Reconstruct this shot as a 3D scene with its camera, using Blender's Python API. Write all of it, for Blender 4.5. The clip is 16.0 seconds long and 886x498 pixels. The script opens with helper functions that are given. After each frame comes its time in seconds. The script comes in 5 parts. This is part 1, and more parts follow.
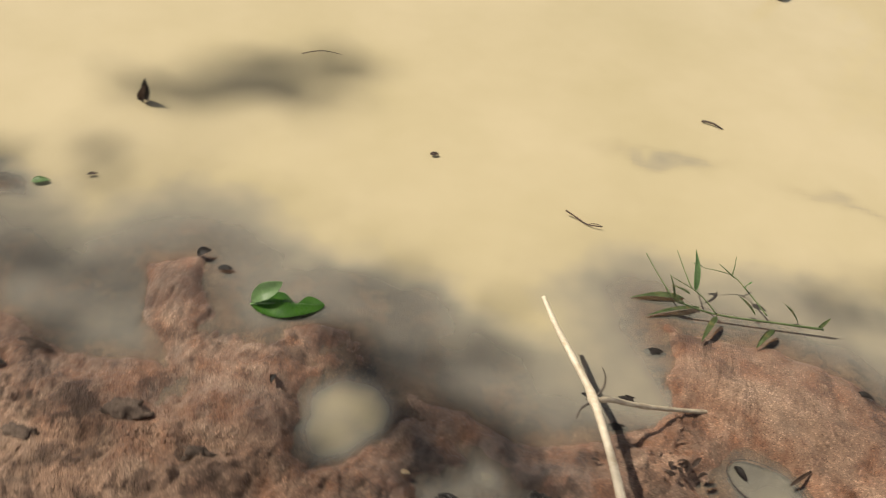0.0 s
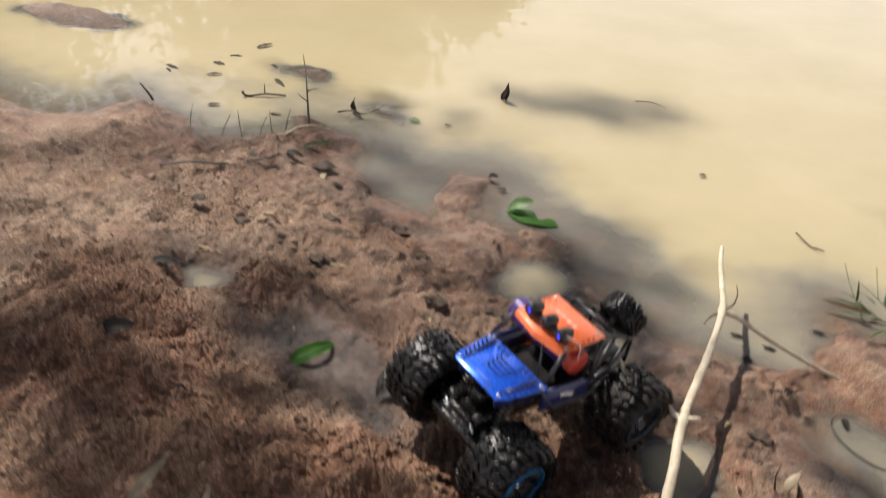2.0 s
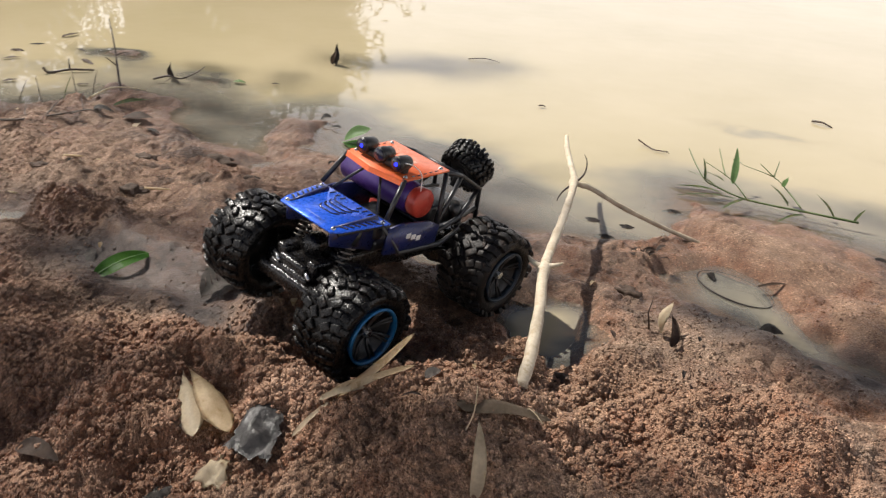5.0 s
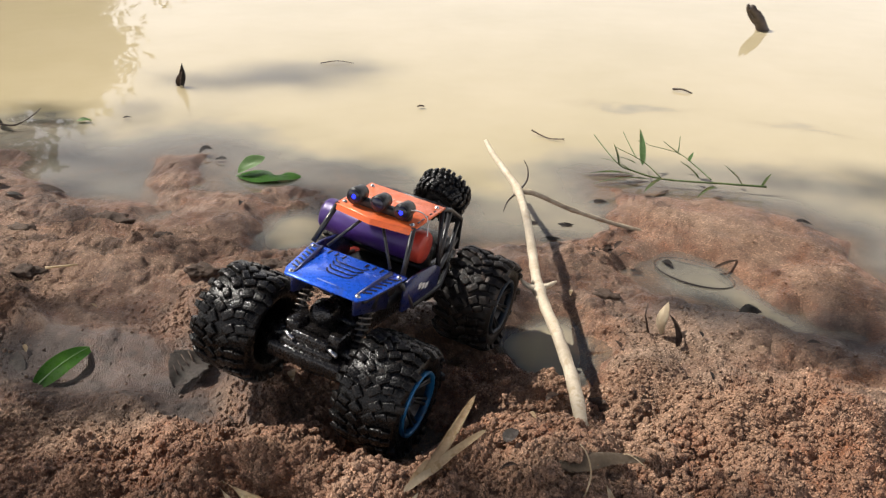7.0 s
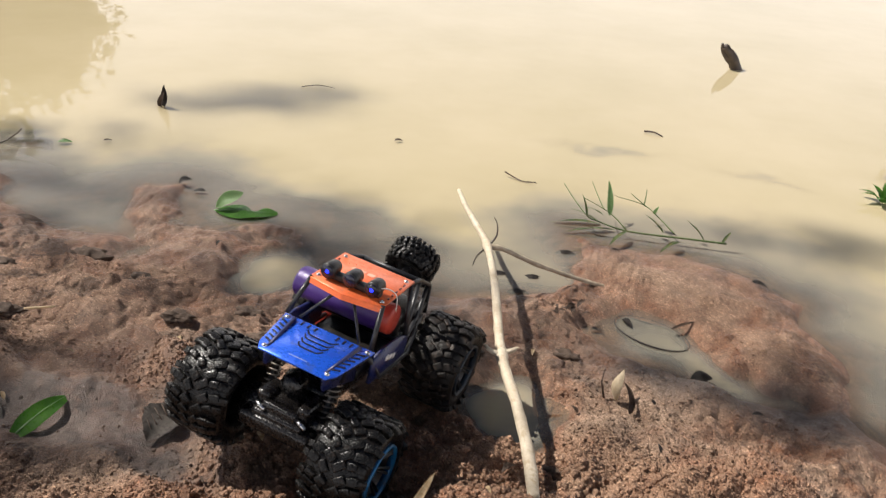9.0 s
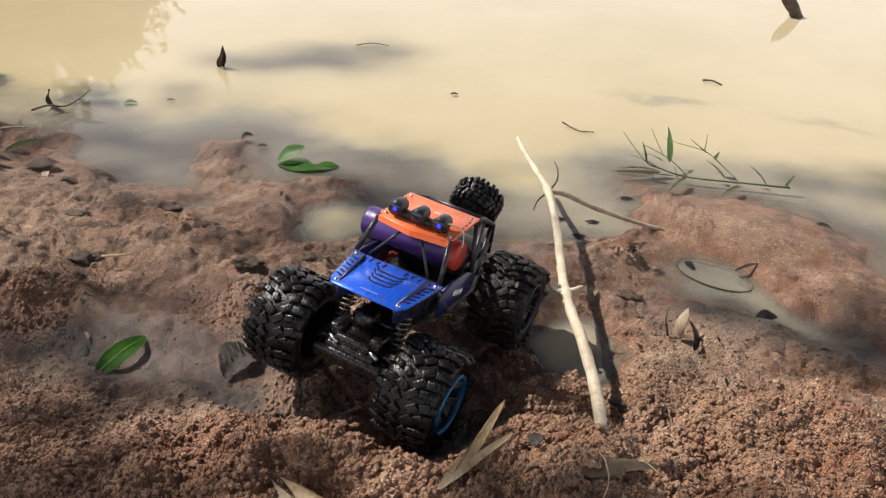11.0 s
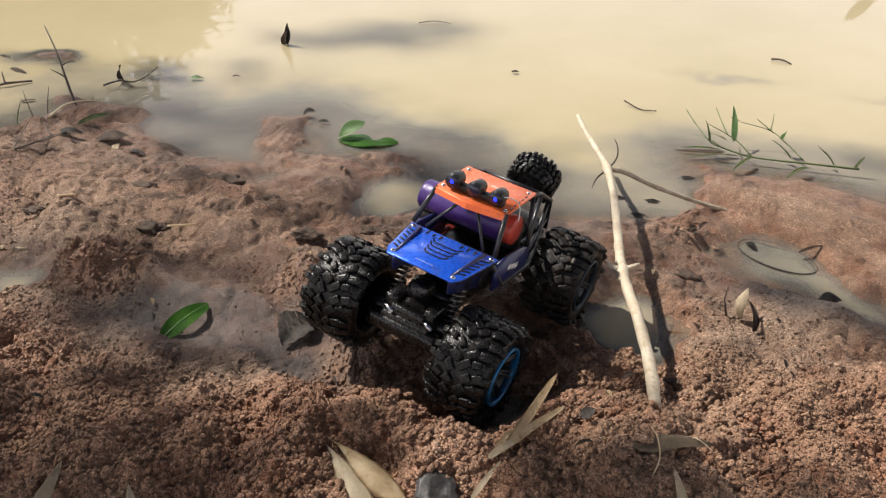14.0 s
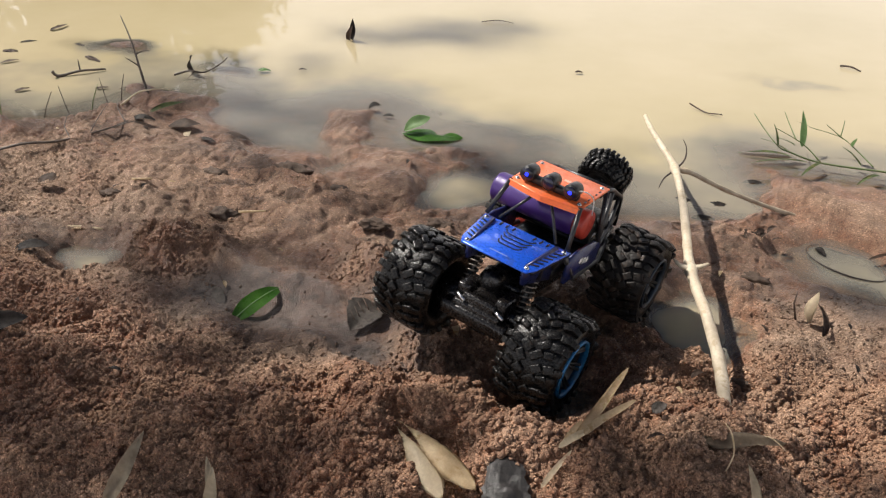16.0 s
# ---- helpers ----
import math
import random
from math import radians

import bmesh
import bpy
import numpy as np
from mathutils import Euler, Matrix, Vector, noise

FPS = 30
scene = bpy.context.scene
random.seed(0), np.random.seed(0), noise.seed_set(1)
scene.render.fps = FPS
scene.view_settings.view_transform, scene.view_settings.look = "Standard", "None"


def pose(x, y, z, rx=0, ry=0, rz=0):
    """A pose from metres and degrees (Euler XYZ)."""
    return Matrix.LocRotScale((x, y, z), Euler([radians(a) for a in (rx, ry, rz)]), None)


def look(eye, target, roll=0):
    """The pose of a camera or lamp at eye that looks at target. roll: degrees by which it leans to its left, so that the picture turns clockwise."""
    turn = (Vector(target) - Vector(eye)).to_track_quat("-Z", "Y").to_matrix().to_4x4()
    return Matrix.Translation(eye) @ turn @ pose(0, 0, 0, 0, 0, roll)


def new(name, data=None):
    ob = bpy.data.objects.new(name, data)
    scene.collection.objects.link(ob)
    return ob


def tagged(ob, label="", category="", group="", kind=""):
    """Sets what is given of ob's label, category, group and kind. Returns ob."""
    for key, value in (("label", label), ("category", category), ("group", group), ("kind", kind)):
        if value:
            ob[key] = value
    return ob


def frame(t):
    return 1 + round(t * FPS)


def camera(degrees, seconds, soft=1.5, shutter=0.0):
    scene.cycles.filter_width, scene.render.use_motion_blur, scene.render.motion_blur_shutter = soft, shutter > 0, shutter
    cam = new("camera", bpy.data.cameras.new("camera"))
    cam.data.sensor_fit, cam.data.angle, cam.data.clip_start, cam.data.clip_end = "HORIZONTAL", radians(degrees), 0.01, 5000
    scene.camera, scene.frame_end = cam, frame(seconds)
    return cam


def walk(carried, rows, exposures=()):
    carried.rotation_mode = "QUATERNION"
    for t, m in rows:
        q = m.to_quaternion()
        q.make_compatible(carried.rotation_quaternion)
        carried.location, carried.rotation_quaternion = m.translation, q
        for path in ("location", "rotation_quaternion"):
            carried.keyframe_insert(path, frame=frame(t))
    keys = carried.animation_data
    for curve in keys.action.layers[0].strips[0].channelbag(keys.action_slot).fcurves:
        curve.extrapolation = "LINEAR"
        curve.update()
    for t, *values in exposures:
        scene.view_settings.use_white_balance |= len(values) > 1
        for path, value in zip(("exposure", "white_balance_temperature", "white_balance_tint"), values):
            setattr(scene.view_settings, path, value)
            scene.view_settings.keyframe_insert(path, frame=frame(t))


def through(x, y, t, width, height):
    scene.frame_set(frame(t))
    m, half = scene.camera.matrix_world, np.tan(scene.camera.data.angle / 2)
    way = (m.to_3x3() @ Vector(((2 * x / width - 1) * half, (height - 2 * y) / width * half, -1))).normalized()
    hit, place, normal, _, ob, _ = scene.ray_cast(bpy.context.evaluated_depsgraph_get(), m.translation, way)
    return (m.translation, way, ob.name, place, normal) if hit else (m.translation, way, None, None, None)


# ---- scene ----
cam = camera(54.7, 16.0, soft=1.2, shutter=0.6)
PATH = [
    (0, (0.124, 0.122, 0.827), (0.021, 1.563, -0.555), 7.6),
    (0.5, (0.328, 0.03, 0.841), (-0.143, 1.439, -0.498), 2.8),
    (1, (0.477, -0.124, 0.816), (-0.339, 1.192, -0.45), 2.4),
    (1.5, (0.515, -0.204, 0.807), (-0.448, 1.088, -0.378), 3.2),
    (2, (0.568, -0.218, 0.723), (-0.511, 1.077, -0.352), 3.3),
    (2.5, (0.62, -0.202, 0.502), (-0.491, 1.133, -0.49), 3.7),
    (3, (0.647, -0.203, 0.49), (-0.41, 1.216, -0.443), 2.3),
    (3.5, (0.625, -0.191, 0.504), (-0.399, 1.273, -0.393), 1.5),
    (4, (0.621, -0.219, 0.465), (-0.36, 1.265, -0.449), 1.7),
    (4.5, (0.635, -0.215, 0.466), (-0.314, 1.296, -0.438), 2.5),
    (7, (0.411, -0.223, 0.492), (-0.019, 1.492, -0.443), 0.3),
    (7.5, (0.395, -0.205, 0.529), (0.005, 1.517, -0.409), 1.0),
    (8, (0.381, -0.201, 0.566), (-0.039, 1.527, -0.35), 2.2),
    (8.5, (0.403, -0.22, 0.586), (-0.009, 1.502, -0.345), 3.1),
    (9, (0.414, -0.219, 0.577), (0.043, 1.499, -0.377), 3.5),
    (9.5, (0.425, -0.214, 0.574), (0.053, 1.484, -0.414), 2.3),
    (10, (0.409, -0.231, 0.562), (-0.023, 1.44, -0.448), 0.8),
    (12.5, (0.405, -0.255, 0.554), (-0.115, 1.379, -0.475), 1.2),
    (13, (0.402, -0.261, 0.55), (-0.165, 1.346, -0.496), 0.1),
    (13.5, (0.403, -0.264, 0.541), (-0.182, 1.329, -0.517), -0.8),
    (14, (0.413, -0.254, 0.551), (-0.184, 1.337, -0.503), -0.5),
    (14.5, (0.4, -0.264, 0.539), (-0.228, 1.31, -0.524), -0.0),
    (15, (0.388, -0.274, 0.539), (-0.279, 1.286, -0.52), 0.4),
    (15.5, (0.391, -0.274, 0.541), (-0.293, 1.283, -0.512), 0.2),
    (16, (0.392, -0.277, 0.546), (-0.297, 1.281, -0.502), -0.2),
]
walk(cam, [(t, look(eye, target, roll)) for t, eye, target, roll in PATH],
     [(0.0, -0.14, 6950, 8), (0.6, -0.17, 6950, 8), (1.1, 0.04, 6600, 9), (2.0, 0.01, 6500, 10), (2.6, 0.0, 6500, 10), (16.0, 0.0, 6500, 10)])

# ---- light: a high sun ahead and to the left, open sky ----
SUN_WAY = Vector((-0.79, 0.14, 1.0)).normalized()
world = bpy.data.worlds.new("sky")
scene.world = world
world.use_nodes = True
wn = world.node_tree.nodes
sky = wn.new("ShaderNodeTexSky")
sky.sky_type, sky.sun_disc = "NISHITA", False
sky.sun_elevation = math.asin(SUN_WAY.z)
sky.sun_rotation = math.atan2(SUN_WAY.x, SUN_WAY.y)
sky.dust_density, sky.air_density = 2.0, 1.0
wn["Background"].inputs[1].default_value = 0.055
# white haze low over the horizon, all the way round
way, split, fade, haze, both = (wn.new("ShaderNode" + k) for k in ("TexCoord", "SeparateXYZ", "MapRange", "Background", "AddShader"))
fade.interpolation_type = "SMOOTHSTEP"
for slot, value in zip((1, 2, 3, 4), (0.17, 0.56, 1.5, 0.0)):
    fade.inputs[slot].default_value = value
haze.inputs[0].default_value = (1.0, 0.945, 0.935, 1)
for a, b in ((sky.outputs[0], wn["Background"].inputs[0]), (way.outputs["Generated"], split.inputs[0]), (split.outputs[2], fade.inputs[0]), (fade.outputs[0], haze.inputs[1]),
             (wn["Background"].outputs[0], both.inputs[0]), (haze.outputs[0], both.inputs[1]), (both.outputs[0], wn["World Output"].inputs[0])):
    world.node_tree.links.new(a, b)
sun = new("sun", bpy.data.lights.new("sun", "SUN"))
sun.data.energy, sun.data.angle, sun.data.color = 6.9, radians(0.6), (1.0, 0.945, 0.87)
sun.matrix_world = look(SUN_WAY * 30, (0, 0, 0))


# ---- materials ----
class Nodes:
    def __init__(self, name):
        self.mat = bpy.data.materials.new(name)
        self.mat.use_nodes = True
        self.tree = self.mat.node_tree
        self.tree.nodes.clear()
        self.out = self.add("ShaderNodeOutputMaterial")

    def add(self, kind, **props):
        node = self.tree.nodes.new(kind)
        for key, value in props.items():
            setattr(node, key, value)
        return node

    def join(self, a, b):
        self.tree.links.new(a, b)

    def noise(self, scale, detail=4.0, rough=0.55, where=None):
        n = self.add("ShaderNodeTexNoise")
        n.inputs["Scale"].default_value, n.inputs["Detail"].default_value, n.inputs["Roughness"].default_value = scale, detail, rough
        self.join(where or self.place, n.inputs["Vector"])
        return n.outputs[0]

    def ramp(self, fac, *stops):
        r = self.add("ShaderNodeValToRGB")
        while len(r.color_ramp.elements) < len(stops):
            r.color_ramp.elements.new(0.5)
        for e, (at, col) in zip(r.color_ramp.elements, stops):
            e.position, e.color = at, (*col, 1) if len(col) == 3 else col
        self.join(fac, r.inputs[0])
        return r.outputs[0]

    def mix(self, fac, a, b, blend="MIX"):
        m = self.add("ShaderNodeMix", data_type="RGBA", blend_type=blend)
        for value, slot in ((fac, m.inputs[0]), (a, m.inputs[6]), (b, m.inputs[7])):
            if isinstance(value, (int, float)):
                slot.default_value = value
            elif isinstance(value, tuple):
                slot.default_value = (*value, 1)
            else:
                self.join(value, slot)
        return m.outputs[2]

    def math(self, op, a, b=0.0, clamp=False):
        m = self.add("ShaderNodeMath", operation=op, use_clamp=clamp)
        for value, slot in ((a, m.inputs[0]), (b, m.inputs[1])):
            if isinstance(value, (int, float)):
                slot.default_value = value
            else:
                self.join(value, slot)
        return m.outputs[0]

    def bump(self, height, strength, distance):
        b = self.add("ShaderNodeBump")
        b.inputs["Strength"].default_value, b.inputs["Distance"].default_value = strength, distance
        self.join(height, b.inputs["Height"])
        return b.outputs[0]

    def spread(self, value, lo, hi, a=0.0, b=1.0):
        m = self.add("ShaderNodeMapRange")
        for k, v in zip((1, 2, 3, 4), (lo, hi, a, b)):
            m.inputs[k].default_value = v
        self.join(value, m.inputs[0])
        return m.outputs[0]

    @property
    def place(self):
        return self.add("ShaderNodeNewGeometry").outputs["Position"]

    @property
    def own(self):
        return self.add("ShaderNodeTexCoord").outputs["Object"]

    def surface(self, colour, rough=0.6, metal=0.0, normal=None, spec=0.5, coat=0.0, through=0.0):
        p = self.add("ShaderNodeBsdfPrincipled")
        for value, key in ((colour, "Base Color"), (rough, "Roughness"), (metal, "Metallic")):
            if isinstance(value, tuple):
                p.inputs[key].default_value = (*value, 1)
            elif isinstance(value, (int, float)):
                p.inputs[key].default_value = value
            else:
                self.join(value, p.inputs[key])
        p.inputs["Specular IOR Level"].default_value = spec
        p.inputs["Coat Weight"].default_value = coat
        p.inputs["Coat Roughness"].default_value = 0.15
        if normal:
            self.join(normal, p.inputs["Normal"])
        result = p.outputs[0]
        if through:
            glow = self.add("ShaderNodeBsdfTranslucent")
            self.join(colour, glow.inputs[0]) if not isinstance(colour, tuple) else None
            both = self.add("ShaderNodeMixShader")
            both.inputs[0].default_value = through
            self.join(result, both.inputs[1])
            self.join(glow.outputs[0], both.inputs[2])
            result = both.outputs[0]
        self.join(result, self.out.inputs[0])
        return self.mat


def sand_material():
    n = Nodes("coarse_red_sand")
    cells = n.add("ShaderNodeTexVoronoi")
    cells.inputs["Scale"].default_value = 720
    n.join(n.place, cells.inputs["Vector"])
    pick = n.add("ShaderNodeSeparateColor")
    n.join(cells.outputs["Color"], pick.inputs[0])
    grain = n.noise(820, 2, 0.6)
    clods = n.noise(110, 4, 0.6)
    broad = n.noise(6, 4, 0.6)
    mid = n.noise(38, 4, 0.6)
    stain = n.noise(19, 5, 0.6)
    dry = n.mix(n.spread(mid, 0.32, 0.68), (0.284, 0.197, 0.140), (0.455, 0.338, 0.253))
    dry = n.mix(n.spread(broad, 0.38, 0.66), dry, n.mix(1.0, dry, (0.78, 0.70, 0.64), "MULTIPLY"))
    # painted relief: low spots of the clod bump darker, high ones lighter
    dry = n.mix(n.spread(clods, 0.35, 0.66, 0.0, 0.5), n.mix(1.0, dry, (0.80, 0.76, 0.72), "MULTIPLY"), dry)
    # single grains: most alike, a few dark, a few pale quartz
    speck = n.ramp(pick.outputs[0], (0.0, (0.42, 0.38, 0.36)), (0.12, (0.78, 0.76, 0.74)), (0.55, (1.0, 0.98, 0.96)), (0.86, (1.18, 1.17, 1.15)), (1.0, (2.0, 2.0, 1.96)))
    col = n.mix(0.85, dry, speck, "MULTIPLY")
    silt_attr = n.add("ShaderNodeAttribute", attribute_name="silt").outputs["Fac"]
    silt = n.math("MULTIPLY", silt_attr, n.spread(stain, 0.30, 0.54), True)
    # silt tones follow the clod bump too, painted darker where it is low
    col = n.mix(silt, col, n.mix(n.spread(clods, 0.3, 0.7), (0.068, 0.053, 0.045), (0.135, 0.108, 0.091)))
    # one mask for wet sand and for shade painted into the sand's colour
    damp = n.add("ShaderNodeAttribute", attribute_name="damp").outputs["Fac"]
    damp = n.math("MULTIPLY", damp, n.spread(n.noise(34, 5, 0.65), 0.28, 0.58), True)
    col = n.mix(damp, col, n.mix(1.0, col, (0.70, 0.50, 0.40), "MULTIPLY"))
    mud = n.math("MULTIPLY", n.spread(n.noise(23, 7, 0.68), 0.505, 0.575), n.spread(n.noise(5, 3, 0.5), 0.34, 0.58), True)
    heap = n.add("ShaderNodeAttribute", attribute_name="heap").outputs["Fac"]
    mud = n.math("MULTIPLY", mud, n.math("SUBTRACT", 1.0, n.math("MULTIPLY", heap, 0.75)))
    col = n.mix(heap, col, n.mix(1.0, col, (1.07, 0.97, 0.90), "MULTIPLY"))
    col = n.mix(mud, col, n.mix(1.0, col, (0.47, 0.455, 0.44), "MULTIPLY"))
    rough = n.math("SUBTRACT", 0.92, n.math("MULTIPLY", damp, 0.42))
    rough = n.math("SUBTRACT", rough, n.math("MULTIPLY", silt, 0.06))
    rough = n.math("ADD", rough, n.spread(pick.outputs[1], 0.0, 1.0, -0.16, 0.08), True)
    smoothed = n.math("SUBTRACT", 1.0, n.math("MULTIPLY", silt, 0.5))
    height = n.math("ADD", n.math("MULTIPLY", n.math("SUBTRACT", 1.0, cells.outputs["Distance"]), 0.75), n.math("ADD", n.math("MULTIPLY", grain, 0.6), n.math("MULTIPLY", clods, 0.9)))
    return n.surface(col, rough, 0.0, n.bump(n.math("MULTIPLY", height, smoothed), 0.85, 0.0027), 0.5)


def water_material():
    """Muddy water: cream where deep, clearing over the shallows, with a still, glossy skin."""
    n = Nodes("muddy_water")
    depth = n.add("ShaderNodeAttribute", attribute_name="depth").outputs["Fac"]
    warp = n.noise(5, 3, 0.6)
    cloud = n.noise(2.2, 4, 0.6)
    d = n.math("MULTIPLY", depth, n.spread(warp, 0.3, 0.7, 0.7, 1.35))
    clear = n.math("POWER", 2.718, n.math("MULTIPLY", n.math("POWER", n.math("DIVIDE", d, 0.0155), 1.5), -1.0))
    clear = n.math("MULTIPLY", clear, 0.80)
    tone = n.mix(n.spread(cloud, 0.35, 0.65), (0.385, 0.323, 0.192), (0.435, 0.364, 0.230))
    tone = n.mix(n.spread(d, 0.007, 0.026), (0.285, 0.268, 0.225), tone)
    body = n.add("ShaderNodeBsdfDiffuse")
    n.join(tone, body.inputs[0])
    gap = n.add("ShaderNodeBsdfTransparent")
    gap.inputs[0].default_value = (0.93, 0.88, 0.78, 1)
    under = n.add("ShaderNodeMixShader")
    n.join(clear, under.inputs[0]), n.join(body.outputs[0], under.inputs[1]), n.join(gap.outputs[0], under.inputs[2])
    skin = n.add("ShaderNodeBsdfGlossy")
    skin.inputs["Roughness"].default_value = 0.02
    ripple = n.bump(n.noise(9, 2, 0.4), 0.05, 0.01)
    n.join(ripple, skin.inputs["Normal"])
    edge = n.add("ShaderNodeFresnel")
    edge.inputs[0].default_value = 1.33
    n.join(ripple, edge.inputs["Normal"])
    top = n.add("ShaderNodeMixShader")
    n.join(edge.outputs[0], top.inputs[0]), n.join(under.outputs[0], top.inputs[1]), n.join(skin.outputs[0], top.inputs[2])
    n.join(top.outputs[0], n.out.inputs[0])
    return n.mat


def plain(name, low, high, scale=60, rough=0.6, metal=0.0, bump=0.3, size=0.001, spec=0.5, coat=0.0, through=0.0, spot=None):
    """A surface whose colour wanders between two tones, with fine relief."""
    n = Nodes(name)
    a, b = n.noise(scale, 5, 0.6, n.own), n.noise(scale * 7, 3, 0.6, n.own)
    col = n.mix(n.spread(a, 0.32, 0.68), low, high)
    col = n.mix(n.spread(b, 0.3, 0.7, 0.0, 0.35), col, n.mix(1.0, col, (0.6, 0.58, 0.55), "MULTIPLY"))
    if spot:
        col = n.mix(n.spread(n.noise(scale * 1.7, 4, 0.7, n.own), 0.55, 0.68), col, spot)
    return n.surface(col, n.spread(b, 0.3, 0.7, max(rough - 0.12, 0.03), min(rough + 0.12, 1)), metal, n.bump(n.math("ADD", a, n.math("MULTIPLY", b, 0.4)), bump, size), spec, coat, through)


SAND = sand_material()
WATER = water_material()
RUBBER = plain("wet_muddy_rubber", (0.0024, 0.0024, 0.0024), (0.007, 0.0062, 0.0055), 90, 0.30, 0, 0.7, 0.0012, 0.24, 0, 0, (0.018, 0.013, 0.010))
CAKED = plain("mud_caked_rubber", (0.004, 0.0035, 0.003), (0.012, 0.009, 0.007), 70, 0.5, 0, 0.9, 0.0016, 0.25, 0, 0, (0.055, 0.037, 0.027))
SMEARED = plain("mud_smeared_rim_paint", (0.012, 0.02, 0.03), (0.022, 0.035, 0.05), 90, 0.5, 0.1, 0.4, 0.0006, 0.4, 0, 0, (0.04, 0.028, 0.02))
PLASTIC = plain("black_plastic", (0.007, 0.007, 0.008), (0.013, 0.012, 0.011), 50, 0.42, 0, 0.6, 0.0012, 0.5, 0, 0, (0.04, 0.028, 0.02))
CAGE = plain("black_cage_plastic", (0.012, 0.012, 0.014), (0.02, 0.02, 0.022), 60, 0.38, 0, 0.15, 0.0003)
BLUE = plain("blue_anodised_metal", (0.014, 0.11, 0.74), (0.02, 0.14, 0.85), 30, 0.3, 0.35, 0.08, 0.0003, 0.5, 0.3, 0, (0.05, 0.09, 0.30))
ORANGE = plain("orange_painted_metal", (0.72, 0.125, 0.03), (0.80, 0.165, 0.045), 30, 0.38, 0.15, 0.08, 0.0003, 0.5, 0.2, 0, (0.55, 0.13, 0.05))
PURPLE = plain("purple_satin_plastic", (0.036, 0.012, 0.115), (0.052, 0.018, 0.155), 30, 0.4, 0.1, 0.1, 0.0003)
NAVY = plain("dark_blue_side_plastic", (0.010, 0.016, 0.075), (0.018, 0.025, 0.11), 50, 0.35, 0.1, 0.1, 0.0003, 0.5, 0, 0, (0.05, 0.036, 0.03))
CYAN = plain("bright_blue_rim_paint", (0.007, 0.085, 0.20), (0.012, 0.13, 0.30), 40, 0.35, 0.3, 0.1, 0.0003, 0.5, 0, 0, (0.03, 0.06, 0.09))
RED = plain("red_plastic", (0.35, 0.03, 0.02), (0.45, 0.05, 0.03), 40, 0.4)
STEEL = plain("bright_steel", (0.5, 0.5, 0.5), (0.7, 0.7, 0.7), 60, 0.28, 1.0)
MUDDY = plain("mud_caked_plastic", (0.004, 0.0035, 0.0035), (0.011, 0.009, 0.008), 70, 0.26, 0, 0.7, 0.0015, 0.45)
DULL = plain("muddy_steel", (0.10, 0.085, 0.07), (0.24, 0.21, 0.18), 60, 0.45, 0.6)
WHITE = plain("white_marking", (0.62, 0.60, 0.58), (0.75, 0.73, 0.7), 60, 0.5)
FADED = plain("faded_roof_marking", (0.74, 0.30, 0.20), (0.78, 0.42, 0.32), 90, 0.5)
FADED_BLUE = plain("faded_bonnet_marking", (0.16, 0.24, 0.62), (0.24, 0.32, 0.68), 90, 0.5)
LENS = plain("dark_lamp_lens", (0.01, 0.01, 0.02), (0.02, 0.02, 0.04), 60, 0.08)
BARK = plain("pale_peeled_wood", (0.43, 0.35, 0.25), (0.62, 0.54, 0.41), 55, 0.6, 0, 0.5, 0.0012, 0.4, 0, 0, (0.40, 0.31, 0.20))
TWIG = plain("dark_wet_twig", (0.035, 0.024, 0.017), (0.09, 0.062, 0.042), 70, 0.5, 0, 0.5, 0.001)
BRANCH = plain("brown_twig_bark", (0.28, 0.22, 0.15), (0.50, 0.42, 0.30), 60, 0.55, 0, 0.5, 0.001)
STRAW = plain("dry_straw", (0.58, 0.45, 0.28), (0.78, 0.66, 0.46), 70, 0.6, 0, 0.4, 0.0008, 0.4, 0, 0.4, (0.50, 0.37, 0.21))
HUSK = plain("pale_dry_husk", (0.55, 0.46, 0.33), (0.74, 0.65, 0.49), 60, 0.55, 0, 0.4, 0.0008, 0.4, 0, 0.35)
GREEN = plain("fresh_green_leaf", (0.055, 0.17, 0.025), (0.12, 0.29, 0.045), 45, 0.32, 0, 0.25, 0.0006, 0.5, 0, 0.4)
PALE_GREEN = plain("pale_green_leaf_underside", (0.19, 0.32, 0.12), (0.27, 0.41, 0.19), 45, 0.45, 0, 0.25, 0.0006, 0.4, 0, 0.3)
SPRIG = plain("bamboo_leaf_green", (0.09, 0.14, 0.05), (0.20, 0.25, 0.11), 50, 0.45, 0, 0.25, 0.0005, 0.4, 0, 0.4, (0.26, 0.24, 0.10))
WITHERED = plain("withered_tan_leaf", (0.15, 0.11, 0.07), (0.27, 0.20, 0.13), 60, 0.65, 0, 0.4, 0.0008)
DEAD = plain("dead_brown_leaf", (0.045, 0.026, 0.018), (0.10, 0.06, 0.038), 60, 0.7, 0, 0.4, 0.0008)
GREY_LEAF = plain("wet_grey_leaf", (0.06, 0.052, 0.045), (0.16, 0.135, 0.115), 60, 0.72, 0, 0.5, 0.001, 0.4, 0, 0, (0.05, 0.035, 0.03))
BLACK_LEAF = plain("black_rotten_leaf", (0.014, 0.011, 0.009), (0.04, 0.028, 0.021), 60, 0.68, 0, 0.4, 0.0008)
WET_BLADE = plain("soaked_grey_leaf", (0.20, 0.18, 0.14), (0.33, 0.29, 0.23), 60, 0.4, 0, 0.3, 0.0008)
CLOD = plain("dark_wet_mud", (0.05, 0.034, 0.025), (0.13, 0.09, 0.065), 160, 0.8, 0, 0.9, 0.002, 0.3)
